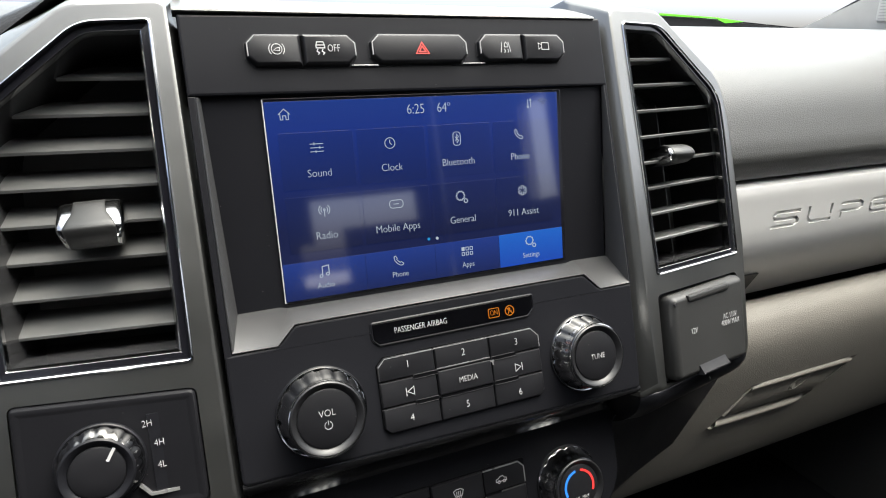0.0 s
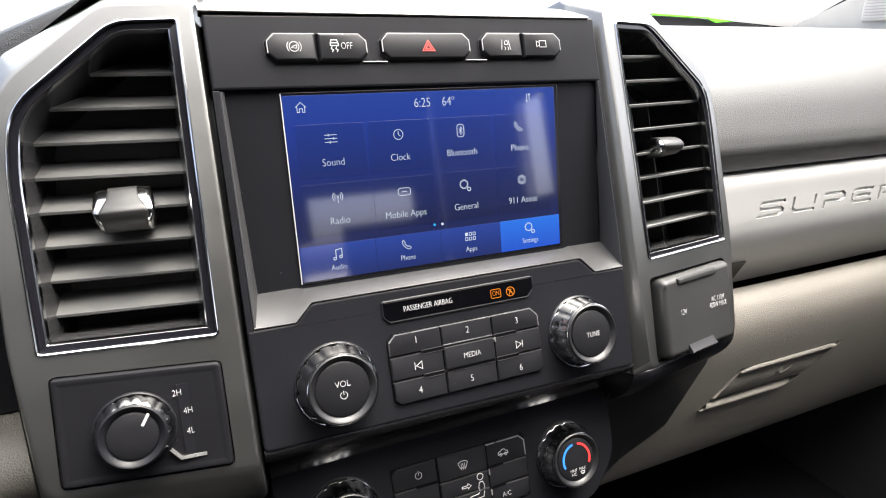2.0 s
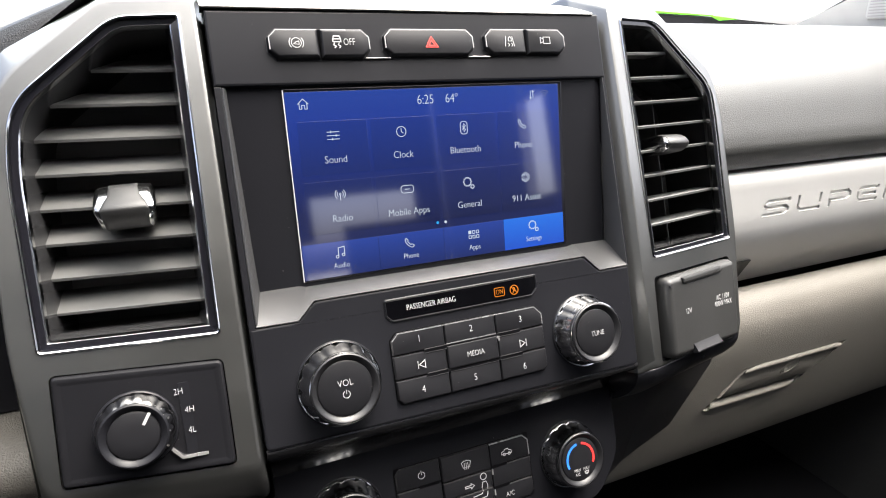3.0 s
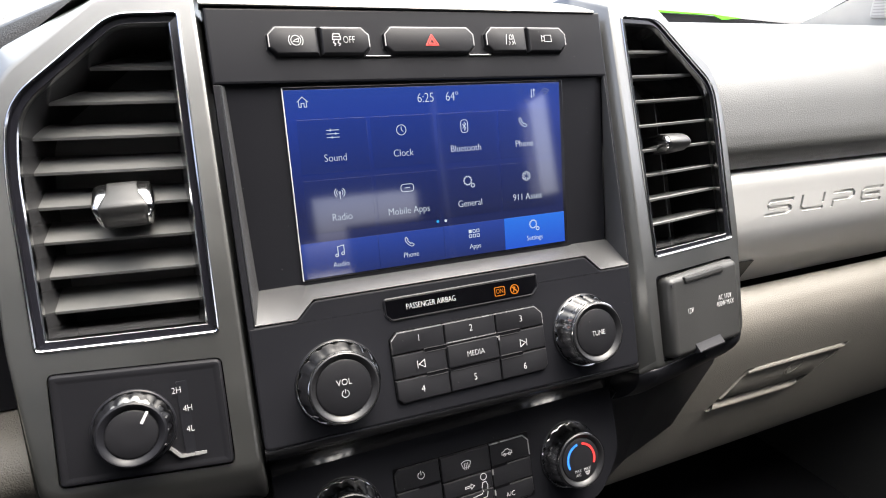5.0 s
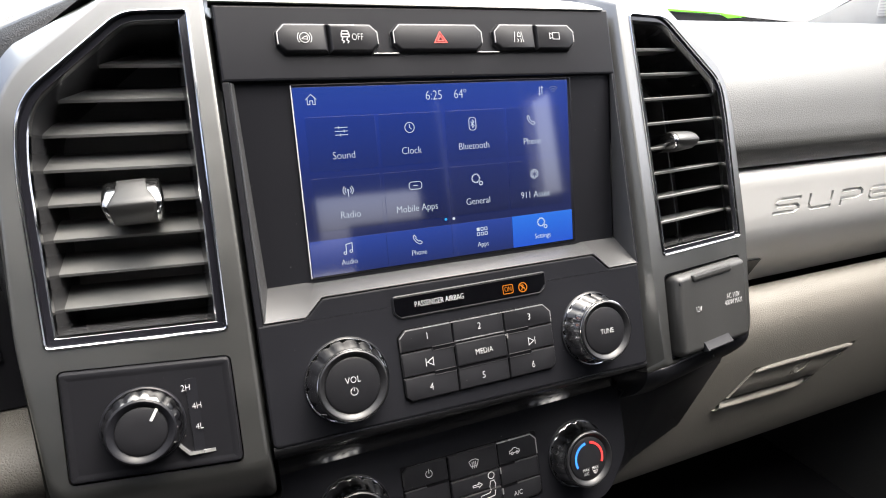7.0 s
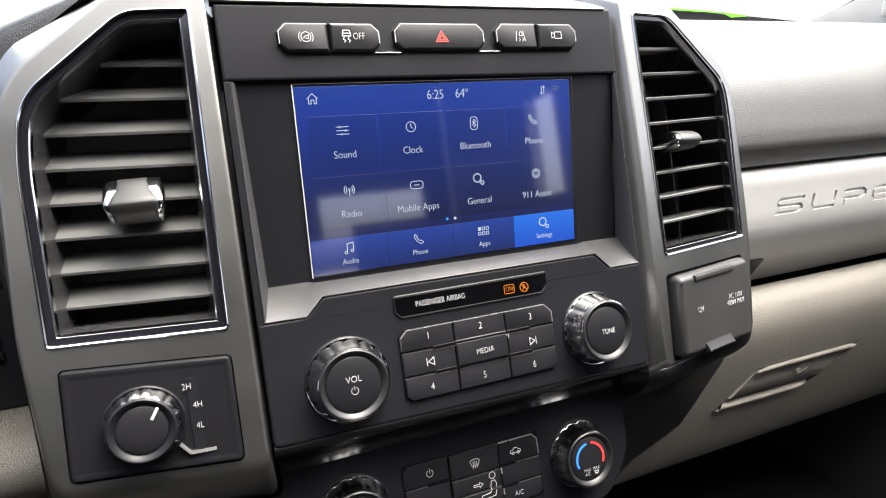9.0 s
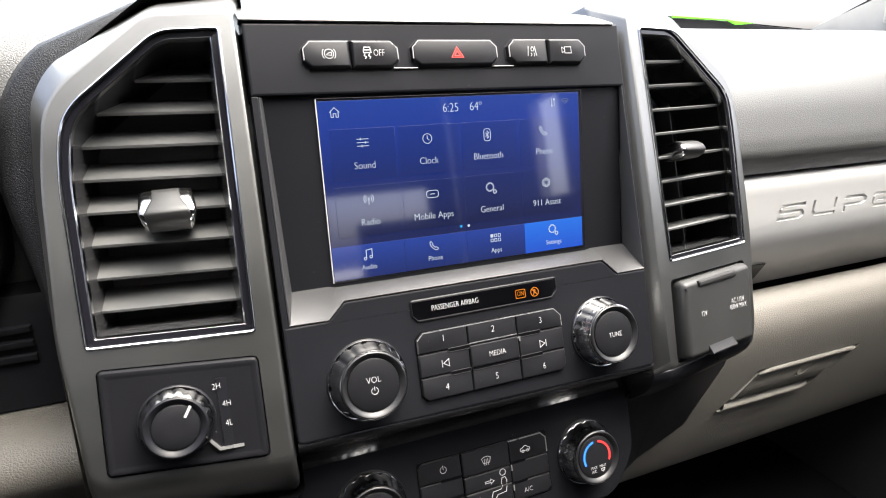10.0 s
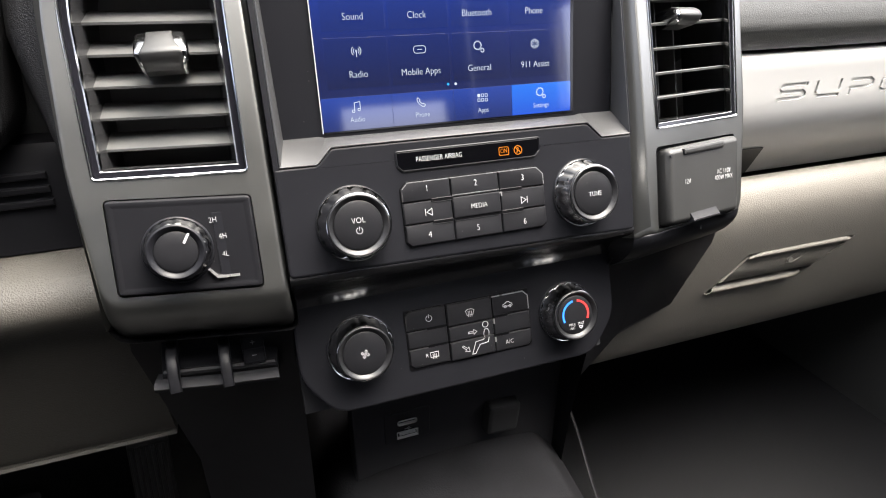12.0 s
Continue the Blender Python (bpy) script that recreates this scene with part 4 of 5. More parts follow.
def keypad():
    t = thing("radio_keypad", "black radio keypad with nine white-marked keys", "keypad")
    xs, zs = [-0.0498, -0.0170, 0.0168, 0.0500], [-0.1268, -0.1128, -0.0987, -0.0858]
    o = chamfered(xs[0], xs[3], zs[0], zs[3], (0.003, 0.003, 0.005, 0.004))
    part("well", slab(inset(o, -0.0004), 0.0006, 0.004, 0.0002), GAP, t)
    for r in range(3):
        for c in range(3):
            g = 0.0002
            cc = (0.003 if (r, c) == (0, 0) else 0.0004, 0.003 if (r, c) == (0, 2) else 0.0004, 0.005 if (r, c) == (2, 2) else 0.0004, 0.004 if (r, c) == (2, 0) else 0.0004)
            k = chamfered(xs[c] + g, xs[c + 1] - g, zs[r] + g, zs[r + 1] - g, cc)
            rise = -0.0022 if (r, c) == (1, 1) else -0.0013
            bm = loft([at_y(k, 0.003), at_y(k, rise + 0.0009), at_y(inset(k, 0.0006), rise), at_y(inset(k, 0.0009), rise - 0.0001)], True, True)
            part("key", bm, KEY, t)
    # finger slots between the rows, and the silver corner beside the middle key
    for x0, x1, z in ((-0.0310, -0.0120, -0.0990), (0.0168, 0.0330, -0.0988), (-0.0310, -0.0172, -0.1130), (0.0170, 0.0330, -0.1130), (-0.0165, 0.0164, -0.0990), (-0.0165, 0.0164, -0.1130)):
        o = fillet(rect(x0, x1, z - 0.0014, z + 0.0012), 0.0012, 3)
        # flat near-black slab stands for the shade inside the slot
        slot = part("slot", slab(inset(o, 0.0002), -0.00155, 0.002, 0.0001), GAP, t)
        part("slot_rim", ring(o, [(0.0, -0.0008), (0.0, -0.0017), (0.0002, -0.0018), (0.0004, -0.0015)]), KEY, slot)
    # pale strokes stand for highlights on the key edges
    part("lit_edge_trim", strokes([[(-0.0165, -0.0975), (0.0162, -0.0975)]], 0.0003, -0.00185, thick=0.001), EDGE, t)
    part("lit_edge_trim", strokes([[(0.0162, -0.1002), (0.0182, -0.0997)], [(0.0176, -0.0999), (0.0176, -0.1022)]], 0.0009, -0.0020, thick=0.001), EDGE, t)
    # highlight of the keypad's top bevel, drawn as a stroke
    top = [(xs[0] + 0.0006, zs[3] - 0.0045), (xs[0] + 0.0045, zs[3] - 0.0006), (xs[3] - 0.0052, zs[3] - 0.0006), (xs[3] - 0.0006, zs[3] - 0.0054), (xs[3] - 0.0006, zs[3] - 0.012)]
    part("lit_edge_trim", strokes([top], 0.00042, -0.0014, thick=0.001), EDGE, t)
    y = -0.0022
    for s, x, z in (("1", -0.0331, -0.0912), ("2", 0.0, -0.0914), ("3", 0.0338, -0.0920), ("4", -0.0342, -0.1203), ("5", -0.0010, -0.1205), ("6", 0.0328, -0.1212)):
        lettering("lettering", s, 0.0057, x, z, y, PRINT, t, 0.85)
    lettering("lettering", "MEDIA", 0.0046, 0.0008, -0.1062, y - 0.0008, PRINT, t, 0.86)
    part("icon", strokes([[(-0.0022, 0.0022), (-0.0022, -0.0022)], [(0.0022, 0.0022), (-0.0014, 0), (0.0022, -0.0022), (0.0022, 0.0022)]], 0.00036, y, -0.0335, -0.1060), PRINT, t)
    part("icon", strokes([[(0.0022, 0.0022), (0.0022, -0.0022)], [(-0.0022, 0.0022), (0.0014, 0), (-0.0022, -0.0022), (-0.0022, 0.0022)]], 0.00036, y, 0.0337, -0.1068), PRINT, t)


keypad()


def knob(name, label, cx, cz, y0, r=0.0218, rim=0.0184, rise=0.0150, skirt=CHROME, parent=None, edge=CHROME):
    """A turning knob: collar, fluted bright side, dark rim with a dished face."""
    side = lathe(cx, cz, [(r + 0.0008, y0 + 0.002), (r + 0.0008, y0 - 0.0015), (r + 0.0004, y0 - 0.0028), (r - 0.0008, y0 - rise * 0.42), (r - 0.0021, y0 - rise * 0.74), (r - 0.0026, y0 - rise * 0.80), (rim + 0.0004 if skirt is CHROME else r - 0.0027, y0 - rise * (0.97 if skirt is CHROME else 0.80))], 128, 16, 0.032, last=False)
    if parent:
        t = part(name, side, skirt, parent, label)
    else:
        t = thing(name, label, "knob", "knobs of the stack")
        part("side", side, KNOBSIDE, t, "smoked fluted side")
        part("base_ring", lathe(cx, cz, [(r + 0.0016, y0 + 0.001), (r + 0.0016, y0 - 0.0010), (r + 0.0012, y0 - 0.0017), (r + 0.0006, y0 - 0.0016), (r + 0.0004, y0)], 96, last=False), CHROME, t, "thin chrome ring")
        part("front_ring", lathe(cx, cz, [(rim + 0.0010, y0 - rise * 0.90), (rim + 0.0010, y0 - rise * 0.95), (rim + 0.0007, y0 - rise * 0.99), (rim + 0.0003, y0 - rise), (rim + 0.0001, y0 - rise * 0.97)], 96, last=False), edge, t, "thin bright front edge")
    part("collar", lathe(cx, cz, [(r + 0.0022, y0 + 0.0012), (r + 0.0019, y0 - 0.0002), (r + 0.0014, y0 - 0.0006), (r + 0.0009, y0 - 0.0002), (r - 0.001, y0 + 0.003)], 64, last=False), SATIN, t)
    part("rim", lathe(cx, cz, [(rim + 0.0004 if skirt is CHROME else r - 0.0026, y0 - rise * (0.97 if skirt is CHROME else 0.80)), (rim + 0.0003, y0 - rise * 0.98), (rim + 0.0001, y0 - rise), (rim - 0.0006, y0 - rise - 0.0005), (rim - 0.0013, y0 - rise - 0.0003), (rim - 0.0032, y0 - rise + 0.0016), (rim - 0.0036, y0 - rise + 0.0020)], 64, last=False), SATIN if parent else RIMBLACK, t)
    part("cap", lathe(cx, cz, [(rim - 0.0036, y0 - rise + 0.0022), (rim - 0.0038, y0 - rise + 0.0014), (rim - 0.0048, y0 - rise + 0.0009), (0.004, y0 - rise + 0.0007)], 64), KEY, t)
    return t, y0 - rise + 0.0004


t, y = knob("volume_knob", "round black volume knob with a chrome fluted side", -0.0808, -0.1070, 0.001)
lettering("lettering", "VOL", 0.0049, -0.0808, -0.1042, y, PRINT, t, 0.9)
part("icon", strokes([arc(0, 0, 0.0019, 115, 425, 18), [(0, 0.0002), (0, 0.0024)]], 0.00026, y, -0.0808, -0.1102), PRINT, t)
t, y = knob("tuning_knob", "round black tuning knob with a chrome fluted side", 0.0806, -0.1080, 0.001)
lettering("lettering", "TUNE", 0.0045, 0.0812, -0.1085, y, PRINT, t, 0.86)


def climate():
    t = thing("climate_panel", "black heater control panel with symbol keys", "control panel")
    o = fillet([(-0.103, -0.2405), (0.103, -0.2405), (0.1245, -0.2120), (0.1245, -0.1560), (-0.1245, -0.1560), (-0.1245, -0.2120)], [0.014, 0.014, 0.012, 0.002, 0.002, 0.012])
    part("plate", slab(o, 0.0390, 0.062, 0.0018), SATIN, t)
    g = 0.0003
    y = 0.0375
    part("well", slab(fillet(rect(-0.0485, 0.0500, -0.2218, -0.1770), 0.002), 0.0386, 0.042, 0.0002), GAP, t)
    keys = [(-0.0480, -0.0172, -0.1925, -0.1775), (-0.0480, -0.0172, -0.2055, -0.1925), (-0.0480, -0.0172, -0.2200, -0.2055),
            (-0.0172, 0.0187, -0.1945, -0.1775), (-0.0172, 0.0187, -0.2062, -0.1945), (-0.0172, 0.0187, -0.2205, -0.2062),
            (0.0187, 0.0495, -0.1938, -0.1775), (0.0187, 0.0495, -0.2080, -0.1938), (0.0187, 0.0495, -0.2212, -0.2080)]
    for i, (a, b, c, d) in enumerate(keys):
        k = chamfered(a + g, b - g, c + g, d - g, (0.003 if i == 2 else 0.0004, 0.003 if i == 8 else 0.0004, 0.004 if i == 6 else 0.0004, 0.003 if i == 0 else 0.0004))
        rise = y - (0.0010 if i in (3, 4, 5) else 0.0)
        part("key", loft([at_y(k, 0.041), at_y(k, rise + 0.0008), at_y(inset(k, 0.0006), rise), at_y(inset(k, 0.0009), rise - 0.0001)], True, True), KEY, t)
    # slots between heater keys, near-black slabs in place of their shade
    for x0, x1, z in ((-0.0330, -0.0178, -0.1925), (-0.0330, -0.0178, -0.2055), (0.0192, 0.0310, -0.1938), (0.0192, 0.0310, -0.2080)):
        part("slot", slab(fillet(rect(x0, x1, z - 0.0010, z + 0.0010), 0.0010, 3), y - 0.0003, 0.041, 0.0001), GAP, t)
    # bevel highlights of the heater keys, drawn as strokes
    part("lit_edge_trim", strokes([[(0.0192, -0.1785), (0.0448, -0.1785), (0.0486, -0.1822), (0.0486, -0.1925)]], 0.0007, y - 0.0003, thick=0.001), EDGE, t)
    part("lit_edge_trim", strokes([[(0.0195, -0.1950), (0.0195, -0.1990)]], 0.0009, y - 0.0003, thick=0.001), EDGE, t)
    part("lit_edge_trim", strokes([[(0.0195, -0.2092), (0.0195, -0.2130)]], 0.0009, y - 0.0003, thick=0.001), EDGE, t)
    f = y - 0.0013
    ic = lambda lines, x, z, w=0.00034, mat=PRINT: part("icon", strokes(lines, w, f, x, z), mat, t)
    ic([arc(0, 0, 0.0022, 115, 425, 18), [(0, 0.0002), (0, 0.0030)]], -0.0308, -0.1847)
    ic([[(-0.0034, 0.0014), (-0.0014, 0.0024), (0.0014, 0.0024), (0.0034, 0.0014), (0.0022, -0.0020), (-0.0022, -0.0020), (-0.0034, 0.0014)], [(-0.0012, 0.001), (-0.0014, -0.0034)], [(0, 0.001), (0, -0.0034)], [(0.0012, 0.001), (0.0014, -0.0034)]], 0.0007, -0.1862)
    ic([[(-0.0038, -0.0012), (-0.0036, 0.0004), (-0.0018, 0.0010), (-0.0008, 0.0020), (0.0012, 0.0020), (0.0022, 0.0008), (0.0036, 0.0004), (0.0038, -0.0012), (-0.0038, -0.0012)], arc(-0.0018, -0.0014, 0.0009, n=10), arc(0.0020, -0.0014, 0.0009, n=10)], 0.0311, -0.1860, 0.00036)
    lettering("lettering", "R", 0.0044, -0.0352, -0.2118, f, PRINT, t, 0.9)
    ic([[(-0.0030, 0.0018), (0.0030, 0.0018), (0.0030, -0.0018), (-0.0030, -0.0018), (-0.0030, 0.0018)], [(-0.0012, 0.0008), (-0.0012, -0.0030)], [(0, 0.0008), (0, -0.0030)], [(0.0012, 0.0008), (0.0012, -0.0030)]], -0.0296, -0.2118, 0.0004)
    lettering("lettering", "A/C", 0.0046, 0.0301, -0.2146, f, PRINT, t, 0.9)
    # seated figure sign with the two air arrows
    ic([arc(0.0118, -0.1975, 0.0022, n=16), [(0.0105, -0.2072), (0.0098, -0.2045), (0.0108, -0.2012), (0.0132, -0.2010), (0.0142, -0.2035), (0.0138, -0.2062)],
        [(0.0138, -0.2078), (0.0128, -0.2112), (0.0062, -0.2118), (0.0020, -0.2180), (-0.0005, -0.2180), (0.0030, -0.2092), (0.0092, -0.2086), (0.0100, -0.2078)]], 0, 0, 0.00042)
    ic([[(-0.0030, 0.0006), (0.0012, 0.0006), (0.0012, 0.0018), (0.0036, 0), (0.0012, -0.0018), (0.0012, -0.0006), (-0.0030, -0.0006), (-0.0030, 0.0006)]], 0.0010, -0.2015, 0.00036)
    ic([[(-0.0026, 0.0022), (0.0004, -0.0004), (-0.0006, -0.0014), (0.0030, -0.0022), (0.0024, 0.0014), (0.0014, 0.0004), (-0.0018, 0.0030), (-0.0026, 0.0022)]], -0.0053, -0.2133, 0.00036)


climate()
t, y = knob("fan_knob", "round black fan knob with a smoked chrome side", -0.0812, -0.1965, 0.039, 0.0220, 0.0185, 0.0152, CHROME, edge=SMOKE)
leaf = [[(math.cos(a) * u - math.sin(a) * v, math.sin(a) * u + math.cos(a) * v) for u, v in ((0.0003, 0.0003), (0.0004, 0.0020), (0.0014, 0.0026), (0.0020, 0.0016), (0.0003, 0.0003))] for a in (0.2, 1.77, 3.34, 4.91)]
part("icon", strokes(leaf, 0.00035, y, -0.0812, -0.1970), PRINT, t)
t, y = knob("temperature_knob", "black temperature knob with blue and red arcs", 0.0812, -0.2015, 0.039, 0.0220, 0.0185, 0.0152, CHROME, edge=SMOKE)
part("cold_mark", strokes([arc(0, 0, 0.0108, 100, 205, 20)], 0.0015, y, 0.0812, -0.2010), BLUEMARK, t, "blue arc")
part("warm_mark", strokes([arc(0, 0, 0.0108, -25, 80, 20)], 0.0015, y, 0.0812, -0.2010), REDMARK, t, "red arc")
lettering("lettering", "MAX", 0.0030, 0.0776, -0.2085, y, PRINT, t, 0.85)
lettering("lettering", "A/C", 0.0030, 0.0776, -0.2113, y, PRINT, t, 0.85)
lettering("lettering", "MAX", 0.0030, 0.0850, -0.2085, y, PRINT, t, 0.85)
part("icon", strokes([[(-0.0016, 0.0008), (0.0016, 0.0008), (0.0010, -0.0008), (-0.0010, -0.0008), (-0.0016, 0.0008)], [(0, 0), (0, -0.0016)]], 0.0004, y, 0.0850, -0.2112), PRINT, t)

# ---- vent columns ----
# outlines of each side's vent and column, as distances from the middle
VENT = {1: [(0.1440, -0.0705), (0.2300, -0.0668), (0.2316, 0.0250), (0.2302, 0.0515), (0.1758, 0.0978), (0.1397, 0.0975)],
        -1: [(0.1400, -0.0690), (0.2222, -0.0652), (0.2232, 0.0240), (0.2186, 0.0545), (0.1690, 0.0947), (0.1376, 0.0947)]}
# RIDGE bounds the flat face, SHOULDER is where the bevel round it ends
RIDGE = {1: [(0.1340, -0.1450), (0.2300, -0.1425), (0.2385, -0.0600), (0.2385, 0.0250), (0.2350, 0.0510), (0.2280, 0.0650), (0.1745, 0.1070), (0.1300, 0.1050)],
         -1: [(0.1298, -0.1400), (0.2275, -0.1350), (0.2335, -0.0600), (0.2306, 0.0223), (0.2256, 0.0550), (0.2165, 0.0690), (0.1735, 0.1027), (0.1305, 0.1030)]}
SHOULDER = {1: [(0.1215, -0.1500), (0.2350, -0.1460), (0.2430, -0.0600), (0.2430, 0.0260), (0.2400, 0.0560), (0.2310, 0.0730), (0.1720, 0.1230), (0.1185, 0.1230)],
            -1: [(0.1258, -0.1695), (0.2325, -0.1610), (0.2374, -0.0607), (0.2364, 0.0246), (0.2330, 0.0650), (0.2235, 0.0815), (0.1700, 0.1225), (0.1250, 0.1225)]}
PLATE = {-1: [(0.1410, -0.1364), (0.2203, -0.1310), (0.2188, -0.0757), (0.1408, -0.0813)], 1: [(0.1405, -0.1438), (0.2230, -0.1412), (0.2265, -0.0795), (0.1425, -0.0830)]}


def shifted(pts, s):
    """The outline on the passenger side (s = 1) or mirrored to the driver's side."""
    p = [(x + XC, z) for x, z in pts]
    return p if s > 0 else mirror(p, XC)


def vent_column(s):
    side = "passenger" if s > 0 else "driver"
    t = thing("vent_surround", "grey painted surround of the " + side + " side vent column", "dashboard trim", "vent surrounds")
    radii = [0.006, 0.014, 0.010, 0.020, 0.016, 0.020, 0.008, 0.006]
    order = radii if s > 0 else radii[::-1]
    ridge = fillet(shifted(RIDGE[s], s), order, 6)
    o = fillet(shifted(SHOULDER[s], s), order, 6)
    hv = fillet(shifted(VENT[s], s), [0.0035, 0.0035, 0.016, 0.020, 0.009, 0.0035] if s > 0 else [0.0035, 0.009, 0.018, 0.016, 0.0035, 0.0035], 6)
    hp = fillet(shifted(PLATE[s], s), 0.004, 4)

    def back(p):
        """How far behind the face the bevel ends: little on the inner side, far at the top."""
        x, z = p
        near = min(1.0, max(0.0, (abs(x - XC) - 0.128) / 0.03))
        over = min(1.0, max(0.0, (z - 0.085) / 0.035))
        return 0.0062 + 0.0068 * near + 0.022 * over

    def between(f, bulge=0.0):
        loop = []
        for (a, b), (c, d) in zip(ridge, o):
            under = min(1.0, max(0.0, (b - d) / 0.022)) if s < 0 else 0.0
            y = back((c, d)) * (f - bulge * f * (1 - f)) * (1 - under) + 0.031 * f ** 1.9 * under
            loop.append((a + (c - a) * f, y, b + (d - b) * f))
        return loop

    def behind(out, deep):
        return [(x, max(deep, back((x0, z0)) + 0.002, 0.038 if s < 0 and z0 < -0.155 else 0.0), z) for (x, z), (x0, z0) in zip(inset(o, -out), o)]

    bm = loft([behind(0.0050, 0.100), behind(0.0040, 0.055), behind(0.0012, 0.018), between(1.0), between(0.93, 0.1), between(0.8, 0.1), between(0.65, 0.1), between(0.5, 0.1), between(0.36, 0.15), between(0.24, 0.2), between(0.12, 0.3), between(0.04, 0.5), at_y(inset(ridge, 0.0004), 0.0), at_y(inset(ridge, 0.0014), -0.0001), at_y(inset(ridge, 0.0016), -0.0001)])
    holed(inset(ridge, 0.0016), [hv, hp], -0.0001, bm)
    bmesh.ops.remove_doubles(bm, verts=bm.verts, dist=1e-6)
    for w in bm.verts:
        if s > 0:
            w.co.z = max(w.co.z, 0.078 * (abs(w.co.x - XC) - 0.12) - 0.1480)
        w.co.x = XC + s * max(s * (w.co.x - XC), 0.1180)
    part("shell", turned(bm), TRIM, t, angle=24)
    if s > 0:
        # trim edge under the cover, black for its shade, rolling under in a wide curve
        roll = smooth_line([(0.0060, -0.1450), (0.0016, -0.1468), (0.0008, -0.1492), (0.0030, -0.1545), (0.0085, -0.1605), (0.0180, -0.1665), (0.0300, -0.1712), (0.0400, -0.1735)], 4)
        edge = [(0.1218, 0.0062), (0.1270, 0.0034), (0.1320, 0.0006), (0.1350, 0.0), (0.17, 0.0), (0.2245, 0.0), (0.2300, 0.0010), (0.2335, 0.0045), (0.2345, 0.010)]
        bm = loft([[(XC + x, y + dy, z + 0.0082 * (x - 0.12) / 0.105) for y, z in roll + [(0.0410, -0.170), (0.0410, -0.145)]] for x, dy in edge], True, True)
        part("lower_edge", turned(bm), SATIN, t, "rolled lower trim edge, black for its shade")
    if s < 0:
        # soft flange behind the upper corner, blackened for shade, dying out down the side
        base, loops = inset(o, -0.0020), []
        for d, y in [(-0.0020, 0.024), (-0.0035, 0.034), (-0.0080, 0.0375), (-0.014, 0.0385), (-0.021, 0.0420), (-0.026, 0.0500), (-0.029, 0.070), (-0.030, 0.12)]:
            loop = []
            for (x, z), (x1, z1) in zip(base, inset(o, d)):
                f = min(1.0, max(0.0, (z + 0.075) / 0.10)) * min(1.0, max(0.0, (abs(x - XC) - 0.165) / 0.03))
                loop.append((x + (x1 - x) * f, y, z + (z1 - z) * f))
            loops.append(loop)
        part("flange", turned(loft(loops)), PADDARK, t, "grained vinyl flange, darkened for its shade")
    bm = loft([at_y(hv, 0.0), at_y(hv, 0.012)])
    loft([at_y(hp, 0.0), at_y(hp, 0.010)], bm=bm)
    part("opening_edge", turned(bm), TRIM, t)

    v = thing("air_vent", "black air vent with chrome surround and slats, " + ("edge-on slats" if s > 0 else "slats tipped downwards"), "air vent", "dash vents")
    gap = 0.0015 if s < 0 else 0.0008  # dark groove between the two chrome lines
    part("chrome_surround", turned(ring(hv, [(-0.0002, 0.004), (-0.0002, -0.0004), (0.0002, -0.0010), (0.0008, -0.0013), (0.0014, -0.0009), (0.0017, 0.0004), (0.0019, 0.003)])), CHROME, v, "polished chrome frame")
    part("gasket", turned(ring(hv, [(0.0017, 0.0012), (0.0034 + gap, 0.0014), (0.0036 + gap, 0.004)])), PIANO, v)
    # the bead widens to a bright slope low down
    def bead(thin, wide):
        thin, wide = [[(d + gap, y) for d, y in rows] for rows in (thin, wide)]
        loops = []
        for (d, y), (e, w) in zip(thin, wide):
            loop = []
            for (x, z), (x1, z1) in zip(inset(hv, d), inset(hv, e)):
                f = min(1.0, max(0.0, (-0.045 - z) / 0.02 if s > 0 else (0.055 - z) / 0.03))
                loop.append((x + (x1 - x) * f, y + (w - y) * f, z + (z1 - z) * f))
            loops.append(loop)
        return loft(loops)

    part("inner_bead", turned(bead([(0.0030, 0.004), (0.0031, 0.0016), (0.0034, 0.0012), (0.0039, 0.0016), (0.0042, 0.0035), (0.0043, 0.005)],
                                   [(0.0030, 0.004), (0.0032, 0.0015), (0.0036, 0.0011), (0.0042, 0.0018), (0.0046, 0.0040), (0.0047, 0.006)])), CHROME, v, "chrome bead, wider along the bottom")
    bm = bead([(0.0041, 0.0032), (0.0050, 0.012), (0.0058, 0.026), (0.0075, 0.060)], [(0.0045, 0.0040), (0.0056, 0.012), (0.0066, 0.026), (0.0080, 0.060)])
    if s > 0:
        for w in bm.verts:
            if w.co.x > XC + 0.19:
                w.co.x += 0.010 * min(1.0, max(0.0, w.co.y - 0.0052) / 0.006)
    part("mouth", turned(bm), MOUTH, v, "dark satin mouth")
    part("back", turned(slab(inset(hv, 0.0085), 0.058, 0.062, 0.0002)), DUCT, v)
    lo, hi = 0.1440, (0.2310 if s > 0 else 0.2168)
    tip = 0.0115 if s < 0 else 0.0028
    for i in range(8):
        z = (0.0752 if s > 0 else 0.0724) - 0.0176 * i
        end = min(hi, (0.1790 if s > 0 else 0.1690) + (0.0947 - z - 0.003) / 0.0402 * (0.0561 if s > 0 else 0.0475) - 0.0085)
        prof = [(0.0192, z - 0.0013), (0.0186, z + 0.0001), (0.0192, z + 0.0008), (0.0245, z + tip * 0.34), (0.0320, z + tip * 0.75), (0.0390, z + tip), (0.0392, z + tip - 0.0010), (0.0320, z + tip * 0.75 - 0.0012), (0.0245, z + tip * 0.34 - 0.0013)]
        if s > 0:
            prof = [(y - 0.0110, a) for y, a in prof]
        bm = sweep(prof, [XC + s * lo, XC + s * (lo + end) / 2, XC + s * end])
        for w in bm.verts:
            w.co.z += 0.045 * (abs(w.co.x - XC) - 0.140)
        part("slat", turned(bm), SLAT, v)
    for i in range(2 if s > 0 else 0):
        x = XC + s * (0.176 + 0.0190 * i)
